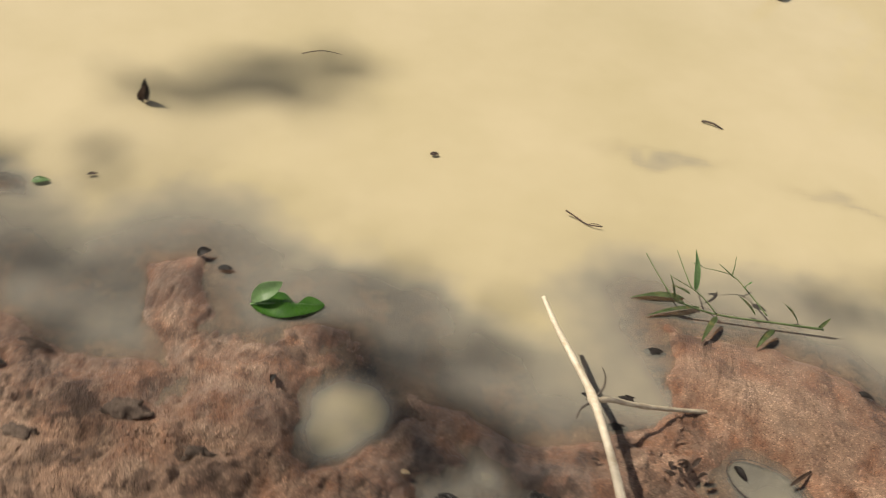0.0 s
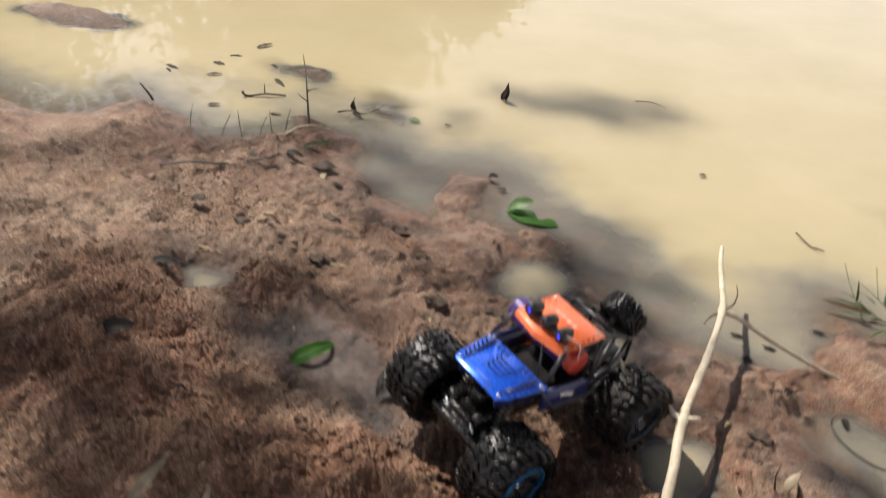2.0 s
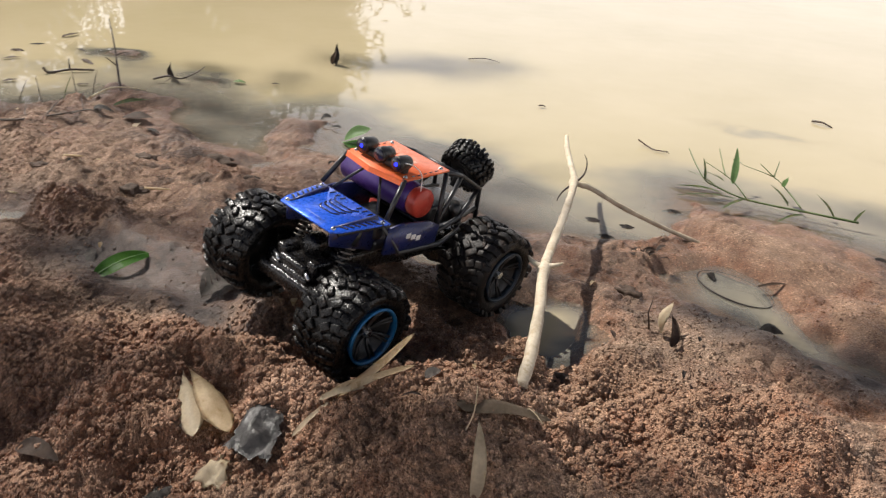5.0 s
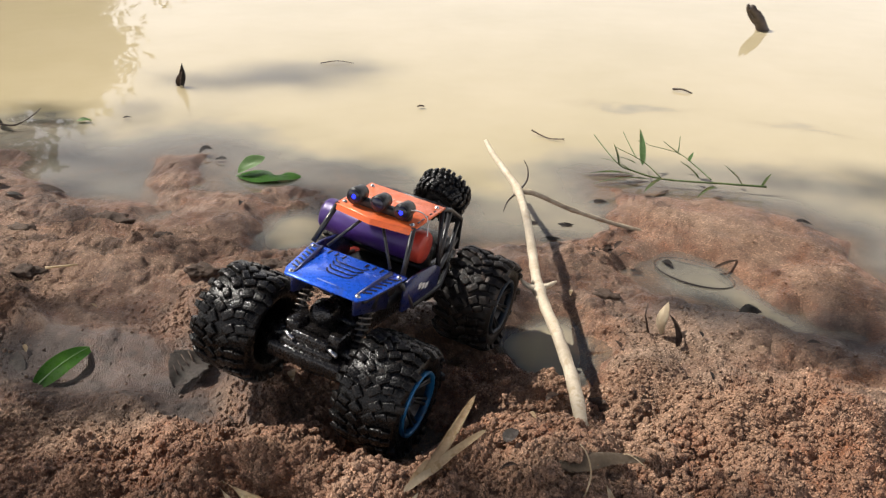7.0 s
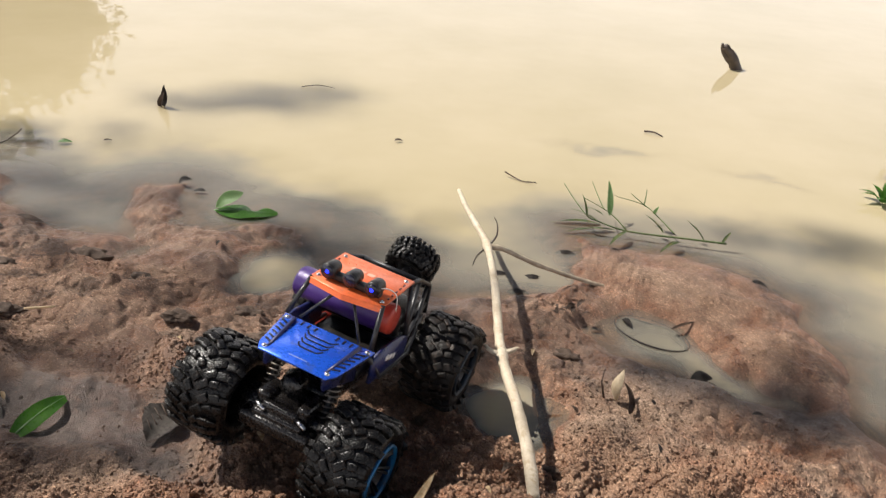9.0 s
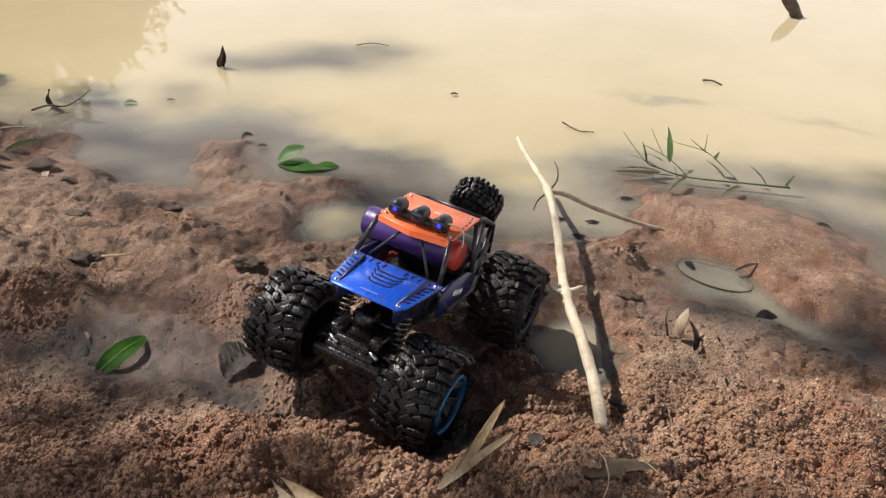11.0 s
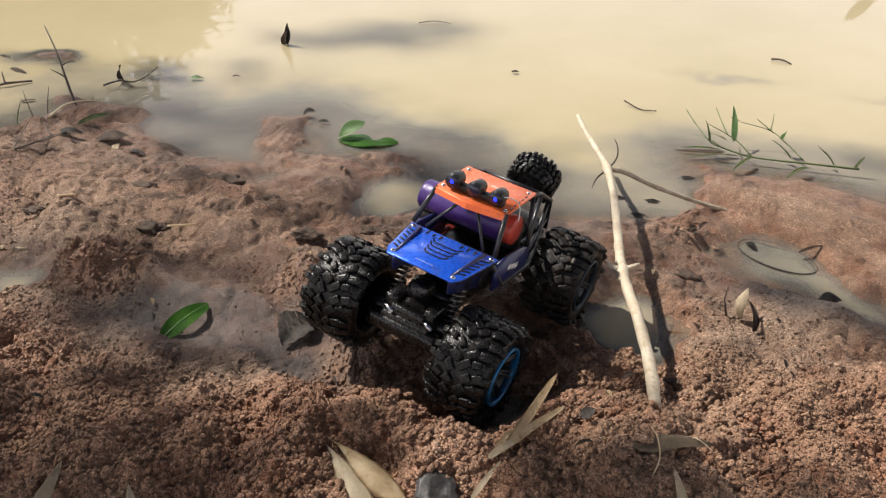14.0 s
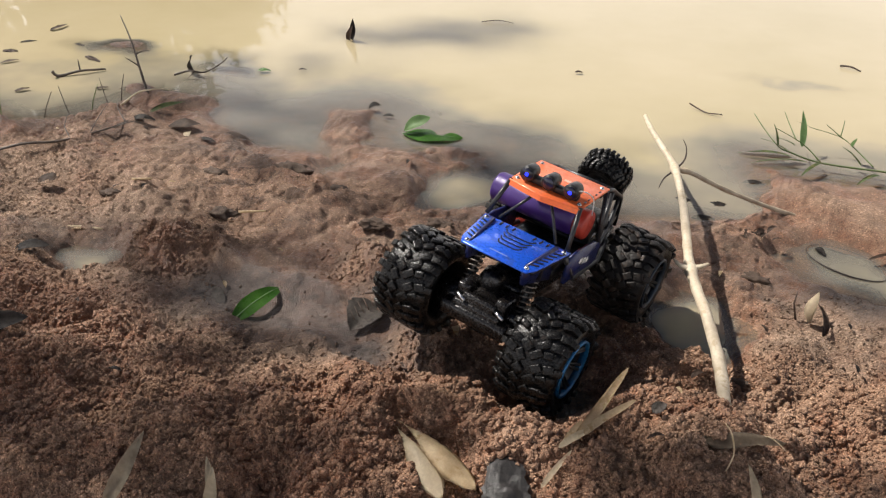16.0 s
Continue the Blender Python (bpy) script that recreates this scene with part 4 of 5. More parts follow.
# ---- the forked stick ----
def stick():
    at = Matrix.Translation((0.386, 0.333, 0.05))
    ob = empty("forked_stick", at, "pale peeled forked stick propped on the sand over the shallow water", "stick")
    o = Vector((0.386, 0.333, 0.05))
    main = [(0.388, 0.327, 0.047), (0.376, 0.372, 0.054), (0.352, 0.44, 0.059), (0.3255, 0.507, 0.062), (0.309, 0.572, 0.066), (0.292, 0.64, 0.070), (0.268, 0.719, 0.071), (0.244, 0.765, 0.0745), (0.219, 0.81, 0.078), (0.201, 0.85, 0.08)]
    line = curved(main, 6)
    n = len(line)
    rad = []
    for k in range(n):
        u = k / (n - 1)
        r = 0.0058 - 0.0031 * u ** 1.6 + 0.0002 * math.sin(k * 2.1)
        for c in (1 / 3, 6 / 9):
            r += 0.0018 * math.exp(-((u - c) / 0.018) ** 2)
        rad.append(r)
    part("stem", tube(bmesh.new(), [p - o for p in line], rad, 12, 0.085), BARK, ob)
    for pts, r in (([(0.327, 0.506, 0.063), (0.315, 0.503, 0.067), (0.307, 0.507, 0.071)], (0.0042, 0.0028, 0.0012)), ([(0.327, 0.508, 0.063), (0.336, 0.512, 0.066), (0.342, 0.516, 0.0685)], (0.004, 0.0026, 0.001))):
        part("stub", tube(bmesh.new(), [Vector(p) - o for p in curved(pts, 4)], [r[0] + (r[2] - r[0]) * k / 8 for k in range(9)], 8, 0.08), BARK, ob, "short broken side stub")
    side = curved([(0.270, 0.717, 0.071), (0.288, 0.726, 0.066), (0.325, 0.742, 0.045), (0.372, 0.764, 0.022), (0.424, 0.787, 0.001), (0.43, 0.79, -0.003)], 6)
    rad = [0.0035 - 0.0013 * k / 30 + 0.0007 * sum(math.exp(-((k - c) / 0.7) ** 2) for c in (4, 13, 22)) for k in range(len(side))]
    part("branch", tube(bmesh.new(), [p - o for p in side], rad, 10, 0.06), BRANCH, ob, "thinner brown side branch dipping to the sand")
    for pts in ([(0.27, 0.72, 0.072), (0.277, 0.728, 0.082), (0.276, 0.735, 0.094), (0.270, 0.739, 0.103)], [(0.266, 0.716, 0.068), (0.258, 0.712, 0.060), (0.255, 0.706, 0.053), (0.254, 0.704, 0.048)]):
        line = curved(pts, 4)
        part("curl", tube(bmesh.new(), [Vector(p) - o for p in line], [0.0015 * (1 - 0.75 * k / (len(line) - 1)) for k in range(len(line))], 8), TWIG, ob, "dark curled bark strip")


stick()


# ---- leaves, twigs and straws ----
def laid(a, b, tip=0.0):
    """The pose at a whose x axis points to b, face up, rolled by tip degrees."""
    a, b = Vector(a), Vector(b)
    x = (b - a).normalized()
    y = Vector((0, 0, 1)).cross(x).normalized()
    m = Matrix((x, y, x.cross(y))).transposed().to_4x4()
    return Matrix.Translation(a) @ m @ pose(0, 0, 0, tip, 0, 0)


def leaf(name, a, b, width, material, label, tip=0.0, group="", **shape):
    ob = thing(name, blade(bmesh.new(), (Vector(b) - Vector(a)).length, width, **shape), material, label, "leaf", laid(a, b, tip), group)
    return ob


def rib(ob, length, r=0.0009, material=None, arch=0.1):
    pts = [(length * k / 8, 0, arch * length * math.sin(math.pi * k / 8) + 0.0004) for k in range(9)]
    part("midrib", tube(bmesh.new(), pts, [r * (1.1 - 0.9 * k / 8) for k in range(9)], 6), material or PALE_GREEN, ob, "pale midrib")


def twig(name, points, radius, material, label, side=(), taper=0.6, steps=5, category="twig"):
    o = Vector(points[0])
    ob = empty(name, Matrix.Translation(o), label, category)
    line = curved(points, steps)
    part("stem", tube(bmesh.new(), [p - o for p in line], [radius * (1 - taper * k / (len(line) - 1)) for k in range(len(line))], 8, 0.12), material, ob)
    for pts in side:
        line = curved(pts, 4)
        part("shoot", tube(bmesh.new(), [p - o for p in line], [radius * 0.55 * (1 - 0.7 * k / (len(line) - 1)) for k in range(len(line))], 6, 0.12), material, ob)
    return ob


# the bitten leaf afloat by the bank
at = laid((-0.160, 0.818, 0.003), (-0.074, 0.838, 0.003))
bitten = empty("bitten_leaf", at, "glossy green leaf with a bite torn out, floating by the bank", "leaf")
part("blade", blade(bmesh.new(), 0.094, 0.044, 0.02, -0.06, 0.0, 0.48, 28, 12, 0.0006, 0.0, 4, (0.62, 0.11, 0.85)), GREEN, bitten)
m = Matrix.Translation((0.002, 0.003, 0.003)) @ pose(0, 0, 0, 30, -26, 20)
part("curled_lobe", blade(bmesh.new(), 0.046, 0.022, 0.10, 0.3, 0.5, 0.45, 12, 6, 0.0006, 0.03, 6), PALE_GREEN, bitten, "pale curled underside", m)
rib(bitten, 0.088, 0.0008, None, 0.02)

g = leaf("green_leaf", (-0.102, 0.294, 0.014), (-0.082, 0.361, 0.023), 0.022, GREEN, "fresh green leaf lying on wet silt", 22, arch=0.10, fold=0.15, curl=-0.06, wide_at=0.42, seed=5)
rib(g, 0.069, 0.0007)
f = leaf("folded_leaf", (0.018, 0.332, 0.012), (0.032, 0.378, 0.018), 0.042, GREY_LEAF, "crumpled grey dead leaf stuck in wet silt", 6, arch=0.16, fold=0.35, wide_at=0.5, ragged=0.12, curl=-0.1, seed=11)
part("curled_edge", tube(bmesh.new(), curved([(0.046, -0.02, 0.01), (0.05, -0.006, 0.016), (0.05, 0.008, 0.013), (0.044, 0.021, 0.008)], 4), [0.0016, 0.002, 0.0024, 0.0026, 0.0026, 0.0024, 0.0022, 0.0022, 0.002, 0.0018, 0.0016, 0.0014, 0.001], 8), DEAD, f, "dark rolled edge")
for k in range(5):
    part("vein", tube(bmesh.new(), [(0.008 + 0.007 * k, 0.001, 0.0075 + 0.0012 * (k < 3)), (0.014 + 0.007 * k, 0.016 - abs(k - 2) * 0.002, 0.0105)], 0.0006, 5), DEAD, f)
leaf("silted_leaf", (-0.166, 0.335, 0.016), (-0.116, 0.300, 0.015), 0.024, GREY_LEAF, "silt-covered grey leaf flat on the mud", 6, arch=0.05, fold=0.1, seed=13)
leaf("dead_leaf", (-0.490, 0.672, 0.017), (-0.445, 0.694, 0.019), 0.026, DEAD, "flat dark brown dead leaf on the sand", 6, arch=0.05, fold=0.12, seed=14)
leaf("pale_leaf", (-0.452, 0.672, 0.014), (-0.438, 0.650, 0.014), 0.012, HUSK, "small pale dry leaf scrap on the sand", 10, arch=0.1, fold=0.2, seed=15)
leaf("dead_leaf", (-0.404, 0.689, 0.010), (-0.352, 0.690, 0.010), 0.012, DEAD, "narrow brown dead leaf at the water's edge", 8, arch=0.08, fold=0.3, seed=16)
leaf("dead_leaf", (-0.420, 0.652, 0.014), (-0.388, 0.655, 0.015), 0.009, BLACK_LEAF, "small black rotten leaf on damp sand", 4, arch=0.1, fold=0.4, seed=17)
leaf("dead_leaf", (-0.292, 0.150, 0.040), (-0.268, 0.190, 0.042), 0.022, BLACK_LEAF, "black rotten leaf standing out of the sand", 24, arch=0.15, fold=0.3, seed=18)
leaf("dead_leaf", (-0.400, 0.293, 0.030), (-0.368, 0.316, 0.030), 0.016, BLACK_LEAF, "small black dead leaf on the sand", 10, arch=0.1, fold=0.3, seed=19)
leaf("dead_leaf", (-0.562, 0.712, 0.012), (-0.535, 0.768, 0.014), 0.013, SPRIG, "long olive-brown leaf at the water's edge", 10, arch=0.06, fold=0.2, seed=20)

# dry blades and sheaths in the heap
leaf("dry_grass", (-0.022, 0.028, 0.045), (-0.024, 0.083, 0.074), 0.012, BRANCH, "dry brown grass blade sticking out of the sand", 30, arch=0.03, fold=0.35, wide_at=0.35, seed=21)
leaf("dry_grass", (0.050, 0.062, 0.045), (0.026, 0.092, 0.058), 0.007, HUSK, "thin pale dry blade in the sand", 20, arch=0.06, fold=0.3, seed=22)
leaf("dry_grass", (0.050, 0.058, 0.042), (0.040, 0.082, 0.062), 0.010, HUSK, "pointed pale husk standing in the sand", 20, arch=0.06, fold=0.4, wide_at=0.25, seed=23)
o = Vector((0.146, 0.190, 0.052))
sheath = empty("split_sheath", Matrix.Translation(o), "split pale dry bamboo sheath half sunk in the heap", "dry sheath")
for a, b, w, mt, tip in ((Vector((0.143, 0.194, 0.052)), Vector((0.228, 0.154, 0.047)), 0.024, STRAW, -8), (Vector((0.142, 0.191, 0.048)), Vector((0.207, 0.138, 0.044)), 0.021, HUSK, 12)):
    part("strip", blade(bmesh.new(), (b - a).length, w, 0.06, -0.35, 0.3, 0.68, 22, 6, 0.0012, 0.08, 9, full=0.85), mt, sheath, "split strip", Matrix.Translation(-o) @ laid(a, b, tip))
o = top(0.286, 0.212)
frayed = empty("frayed_straw", Matrix.Translation(o), "frayed pale bamboo splint lying on the sand heap", "straw")
for a, b, w, arch, mt in ((top(0.286, 0.212, 0.004), Vector((0.310, 0.284, 0.096)), 0.008, -0.06, STRAW), (top(0.288, 0.216, 0.006), top(0.322, 0.266, 0.012), 0.0065, 0.05, STRAW), (top(0.274, 0.172, 0.005), top(0.289, 0.198, 0.006), 0.0045, 0.05, HUSK),
                          (top(0.278, 0.200, 0.004), top(0.298, 0.232, 0.008), 0.006, 0.08, HUSK), (top(0.280, 0.205, 0.005), top(0.286, 0.236, 0.010), 0.005, 0.05, STRAW)):
    part("splint", blade(bmesh.new(), (Vector(b) - Vector(a)).length, w, arch, 0.25, 0.3, 0.36, 16, 4, 0.001, 0.06, 12, full=0.45), mt, frayed, "", Matrix.Translation(-o) @ laid(a, b, 14))
leaf("buried_leaf", (0.378, 0.230, 0.090), (0.438, 0.272, 0.071), 0.022, WITHERED, "brown dry leaf half buried in sand", -12, arch=0.10, fold=-0.5, wide_at=0.35, seed=24)
leaf("dry_scrap", (0.337, 0.256, 0.080), (0.346, 0.266, 0.084), 0.010, GREY_LEAF, "small grey-green scrap on the sand", 10, arch=0.1, seed=25)
straw = twig("straw", [(-0.434, 0.366, 0.012), (-0.400, 0.380, 0.014), (-0.364, 0.392, 0.012)], 0.0026, STRAW, "short pale straw lying on wet silt", (), 0.3, 4, "straw")
part("frayed_end", blade(bmesh.new(), 0.03, 0.008, 0.05, 0.2), STRAW, straw, "", pose(0.03, 0.01, 0.001, 0, 0, 20))

# torn wet leaf and husks in the heap
def crumpled(bm, corners, up, seed, thick=0.0009):
    """A torn sheet over the ground between four corners (x, y), creased and uneven at its edges."""
    rng = random.Random(seed)
    n = 12
    a, b, c, d = [Vector((*p, 0)) for p in corners]
    zs = sum(top(p.x, p.y).z for p in (a, b, c, d)) / 4
    grid = []
    for i in range(n + 1):
        u = i / n
        row = []
        for j in range(n + 1):
            v = j / n
            p = a.lerp(b, u).lerp(d.lerp(c, u), v)
            edge = 0.0022 if i in (0, n) or j in (0, n) else 0.0
            p += Vector((rng.uniform(-edge, edge), rng.uniform(-edge, edge), 0))
            k = noise.noise(Vector((p.x * 75, p.y * 75, seed))) * 0.007 + noise.noise(Vector((p.x * 190, p.y * 190, seed))) * 0.003
            p.z = 0.45 * top(p.x, p.y).z + 0.55 * zs + up + k + 0.006 * math.sin(math.pi * u) * math.sin(math.pi * v)
            row.append(bm.verts.new(p))
        grid.append(row)
    faces = [bm.faces.new((grid[i][j], grid[i + 1][j], grid[i + 1][j + 1], grid[i][j + 1])) for i in range(n) for j in range(n)]
    bmesh.ops.solidify(bm, geom=faces, thickness=thick)
    return bm


thing("torn_leaf", crumpled(bmesh.new(), ((0.236, 0.138), (0.227, 0.181), (0.256, 0.186), (0.276, 0.143)), 0.007, 3), STONE, "crumpled dark grey wet leaf torn and half sunk in the heap", "leaf")
thing("torn_leaf", crumpled(bmesh.new(), ((0.232, 0.108), (0.232, 0.138), (0.246, 0.134), (0.262, 0.112)), 0.006, 4), HUSK, "pale torn scrap of dry sheath in the heap", "leaf")
thing("torn_leaf", crumpled(bmesh.new(), ((0.200, 0.076), (0.204, 0.098), (0.230, 0.104), (0.228, 0.082)), 0.004, 5), GREY_LEAF, "small grey torn leaf scrap in the sand", "leaf")
thing("torn_leaf", crumpled(bmesh.new(), ((0.283, 0.092), (0.285, 0.105), (0.309, 0.106), (0.307, 0.093)), 0.004, 6), GREY_LEAF, "small grey torn leaf scrap in the sand", "leaf")
leaf("dry_husk", top(0.427, 0.172, -0.002), top(0.412, 0.203, 0.016), 0.011, HUSK, "pointed whitish husk standing in the sand", 25, arch=0.08, fold=0.4, wide_at=0.35, seed=91)
leaf("dead_leaf", top(0.098, 0.066, 0.002), top(0.138, 0.071, 0.004), 0.016, DEAD, "dark dead leaf pressed into the sand", 12, arch=0.12, fold=0.3, seed=92)

# the pale husk and a dark brown blade at its right
husk = empty("curled_husk", Matrix.Translation((0.448, 0.528, 0.02)), "pale curled seed husk standing in the sand", "husk")
part("husk_shell", blade(bmesh.new(), 0.033, 0.0135, -0.22, 0.5, 0.6, 0.42, 16, 8, 0.0012, 0.05, 12, full=0.85, curl=0.25), HUSK, husk, "", laid((0.0, 0.0, -0.004), (0.001, 0.007, 0.025), 150))
part("dark_blade", blade(bmesh.new(), 0.034, 0.013, 0.1, 0.4, 0.4, 0.4), DEAD, husk, "dark brown blade beside the husk", laid((0.016, -0.016, -0.006), (0.006, 0.006, 0.016), 40))
part("stalk", tube(bmesh.new(), [(-0.012, 0.0, -0.004), (-0.017, 0.006, 0.012), (-0.016, 0.012, 0.024)], [0.0012, 0.001, 0.0006], 6), DEAD, husk)

# the big sunken leaf in its puddle
at = laid((0.440, 0.716, -0.0036), (0.526, 0.676, -0.0036))
sunk = empty("sunken_leaf", at, "large grey leaf lying in a shallow puddle, its rim dark", "leaf")
part("blade", blade(bmesh.new(), 0.095, 0.058, -0.015, 0.05, 0, 0.5, 18, 8, 0.0008, 0.02, 31, full=0.5), WET_BLADE, sunk)
rim = [(0.0475 - 0.0485 * math.cos(a), -0.0295 * math.sin(a), 0.0042 + 0.0012 * math.sin(a)) for a in [2 * math.pi * k / 40 for k in range(41)]]
part("rim", tube(bmesh.new(), rim, [0.0004 + 0.0006 * max(0, math.sin(2 * math.pi * k / 40)) for k in range(41)], 8), BLACK_LEAF, sunk, "dark raised wet rim")
part("fold", blade(bmesh.new(), 0.022, 0.008, 0.12, 0.3), BLACK_LEAF, sunk, "dark folded corner", pose(0.006, 0.004, 0.004, 10, 0, -30))
leaf("dead_leaf", (0.505, 0.699, 0.008), (0.536, 0.727, 0.009), 0.0045, DEAD, "narrow brown dead leaf by the puddle", 8, arch=0.05, fold=0.15, seed=33)
leaf("dead_leaf", (0.528, 0.602, 0.006), (0.552, 0.612, 0.008), 0.016, BLACK_LEAF, "black rotten leaf stub in the puddle", 14, arch=0.35, fold=-0.3, seed=34)
for k, (x, y) in enumerate(((0.276, 0.777), (0.321, 0.784), (0.309, 0.742), (0.357, 0.872), (0.40, 0.844))):
    leaf("drowned_leaf", (x - 0.014, y - 0.004, -0.003), (x + 0.016, y + 0.006 - 0.003 * k, -0.0015), 0.010, BLACK_LEAF, "dark drowned leaf in the shallow water", 6, "drowned leaves by the stick", ragged=0.2, arch=0.10, fold=0.12, seed=40 + k)
clump = empty("bark_clump", Matrix.Translation((0.386, 0.682, 0.018)), "small clump of dark bark crumbs on the sand", "bark")
rng = random.Random(8)
for k in range(9):
    a = (rng.uniform(-0.02, 0.015), rng.uniform(-0.012, 0.012), rng.uniform(0.0, 0.006))
    part("chip", blade(bmesh.new(), rng.uniform(0.008, 0.018), 0.006, 0.2, 0.3, 0.3, rows=6, cols=4, seed=k), DEAD, clump, "", pose(*a, rng.uniform(-30, 30), rng.uniform(-30, 20), rng.uniform(0, 360)))
leaf("dead_leaf", (0.606, 0.856, 0.004), (0.632, 0.850, 0.006), 0.008, BLACK_LEAF, "small black leaf at the edge of the spit", 6, arch=0.2, fold=0.2, seed=46)

# the bamboo sprig half under water
o = Vector((0.575, 0.955, 0.004))
sprig = empty("bamboo_sprig", Matrix.Translation(o), "green bamboo sprig with narrow leaves, half under shallow water", "sprig")
STEMS = [[(0.581, 0.952, 0.012), (0.524, 0.948, 0.012), (0.44, 0.943, 0.012), (0.394, 0.941, 0.022), (0.378, 0.941, 0.028), (0.354, 0.968, 0.04), (0.335, 0.996, 0.05)],
         [(0.438, 0.943, 0.013), (0.410, 0.958, 0.030), (0.369, 0.966, 0.045)], [(0.507, 0.958, 0.012), (0.482, 0.985, 0.022), (0.458, 1.005, 0.03), (0.416, 0.999, 0.04)],
         [(0.40, 0.962, 0.033), (0.388, 0.985, 0.043), (0.376, 1.008, 0.055)], [(0.462, 1.002, 0.029), (0.448, 1.006, 0.037), (0.436, 1.007, 0.045)], [(0.458, 1.004, 0.03), (0.459, 1.012, 0.04), (0.459, 1.022, 0.05)]]
for k, pts in enumerate(STEMS):
    line = curved([Vector(p) - o for p in pts], 5)
    part("stem", tube(bmesh.new(), line, [(0.0017 if k == 0 else 0.0011) * (1 - 0.65 * j / (len(line) - 1)) for j in range(len(line))], 8), SPRIG, sprig)
for a, b, w, mt in (((0.410, 0.973, 0.018), (0.400, 1.011, 0.060), 0.010, PALE_GREEN), ((0.438, 0.938, 0.014), (0.416, 0.890, 0.010), 0.008, SPRIG), ((0.399, 0.975, 0.001), (0.325, 0.956, 0.0015), 0.012, SPRIG), ((0.394, 0.941, 0.022), (0.352, 0.943, 0.035), 0.006, SPRIG),
                    ((0.491, 0.955, 0.012), (0.462, 0.966, 0.032), 0.008, SPRIG), ((0.514, 0.935, 0.012), (0.488, 0.899, 0.008), 0.009, SPRIG), ((0.551, 0.960, 0.006), (0.522, 0.968, 0.032), 0.010, SPRIG), ((0.476, 0.99, 0.024), (0.480, 0.985, 0.042), 0.010, PALE_GREEN),
                    ((0.40, 0.958, 0.026), (0.372, 0.962, 0.032), 0.006, SPRIG), ((0.378, 0.941, 0.028), (0.366, 0.962, 0.052), 0.004, SPRIG), ((0.42, 0.96, 0.003), (0.345, 0.925, 0.002), 0.008, SPRIG), ((0.575, 0.952, 0.01), (0.585, 0.957, 0.03), 0.005, SPRIG), ((0.416, 0.999, 0.04), (0.396, 0.998, 0.046), 0.005, SPRIG)):
    part("leaf", blade(bmesh.new(), (Vector(b) - Vector(a)).length, w, 0.05, 0.25, 0.3, 0.35, 12, 4, 0.0004, 0, int(w * 9999)), mt, sprig, "", Matrix.Translation(-o) @ laid(a, b, 15))

# afloat on the pond
fin = empty("upright_leaf", Matrix.Translation((-0.462, 1.198, 0.0)), "black curled leaf standing upright in the pond", "leaf")
part("blade", blade(bmesh.new(), 0.055, 0.026, -0.10, 0.5, 0.5, 0.3, seed=51), BLACK_LEAF, fin, "", laid((0.002, 0, -0.008), (0.010, -0.004, 0.046), 80))
part("torn_edge", blade(bmesh.new(), 0.042, 0.014, 0.12, 0.4, 0.3, 0.3, seed=52), DEAD, fin, "", laid((-0.004, 0.001, -0.008), (0.006, 0.003, 0.034), 60))
stub = twig("wood_stub", [(0.652, 1.965, -0.01), (0.638, 1.958, 0.024), (0.612, 1.95, 0.054)], 0.017, TWIG, "dark broken wood stub standing in the pond", ([(0.640, 1.958, 0.01), (0.612, 1.95, 0.04), (0.606, 1.946, 0.062)],), 0.45, 5, "wood")
twig("floating_twig", [(0.448, 1.414, 0.003), (0.466, 1.409, 0.005), (0.484, 1.402, 0.001)], 0.0022, TWIG, "short dark twig afloat on the pond", (), 0.4)
twig("floating_twig", [(0.227, 1.104, 0.009), (0.246, 1.098, 0.003), (0.262, 1.088, 0.003), (0.283, 1.085, 0.006)], 0.0014, DEAD, "thin brown twig afloat on the pond", ([(0.262, 1.088, 0.003), (0.272, 1.094, 0.002), (0.284, 1.092, 0.001)],), 0.5)
twig("floating_twig", [(-0.262, 1.41, 0.002), (-0.23, 1.425, 0.005), (-0.196, 1.43, 0.001)], 0.0011, DEAD, "thin brown twig afloat on the pond")
leaf("floating_leaf", (-0.528, 0.966, 0.003), (-0.504, 0.974, 0.003), 0.012, PALE_GREEN, "small green leaf scrap afloat on the pond", 6, arch=0.08, fold=0.2, seed=53)
leaf("floating_leaf", (-0.462, 1.0, 0.003), (-0.448, 1.006, 0.003), 0.006, DEAD, "tiny brown leaf scrap afloat on the pond", 6, arch=0.08, seed=54)
leaf("floating_leaf", (0.008, 1.187, 0.003), (0.022, 1.191, 0.003), 0.008, DEAD, "tiny brown leaf scrap afloat on the pond", 6, arch=0.1, seed=55)
leaf("leaf_scrap", (-0.254, 0.884, 0.004), (-0.236, 0.892, 0.010), 0.012, BLACK_LEAF, "black leaf scrap on the tip of the sand spit", 20, arch=0.2, fold=0.4, seed=56)
leaf("leaf_scrap", (-0.220, 0.868, 0.003), (-0.200, 0.871, 0.004), 0.009, BLACK_LEAF, "black leaf scrap afloat by the sand spit", 8, arch=0.1, seed=57)
tuft = empty("water_weed", Matrix.Translation((0.85, 1.225, 0.0)), "dark green weed tuft in the pond", "weed")
for k in range(9):
    a = 0.7 * k
    part("leaf", blade(bmesh.new(), 0.035 + 0.004 * (k % 3), 0.012, 0.15, 0.2, 0.3, 0.5, 8, 4, seed=k), GREEN, tuft, "", pose(0.004 * math.cos(a), 0.004 * math.sin(a), 0.0, 10, -18 - 5 * (k % 4), 40 * k))

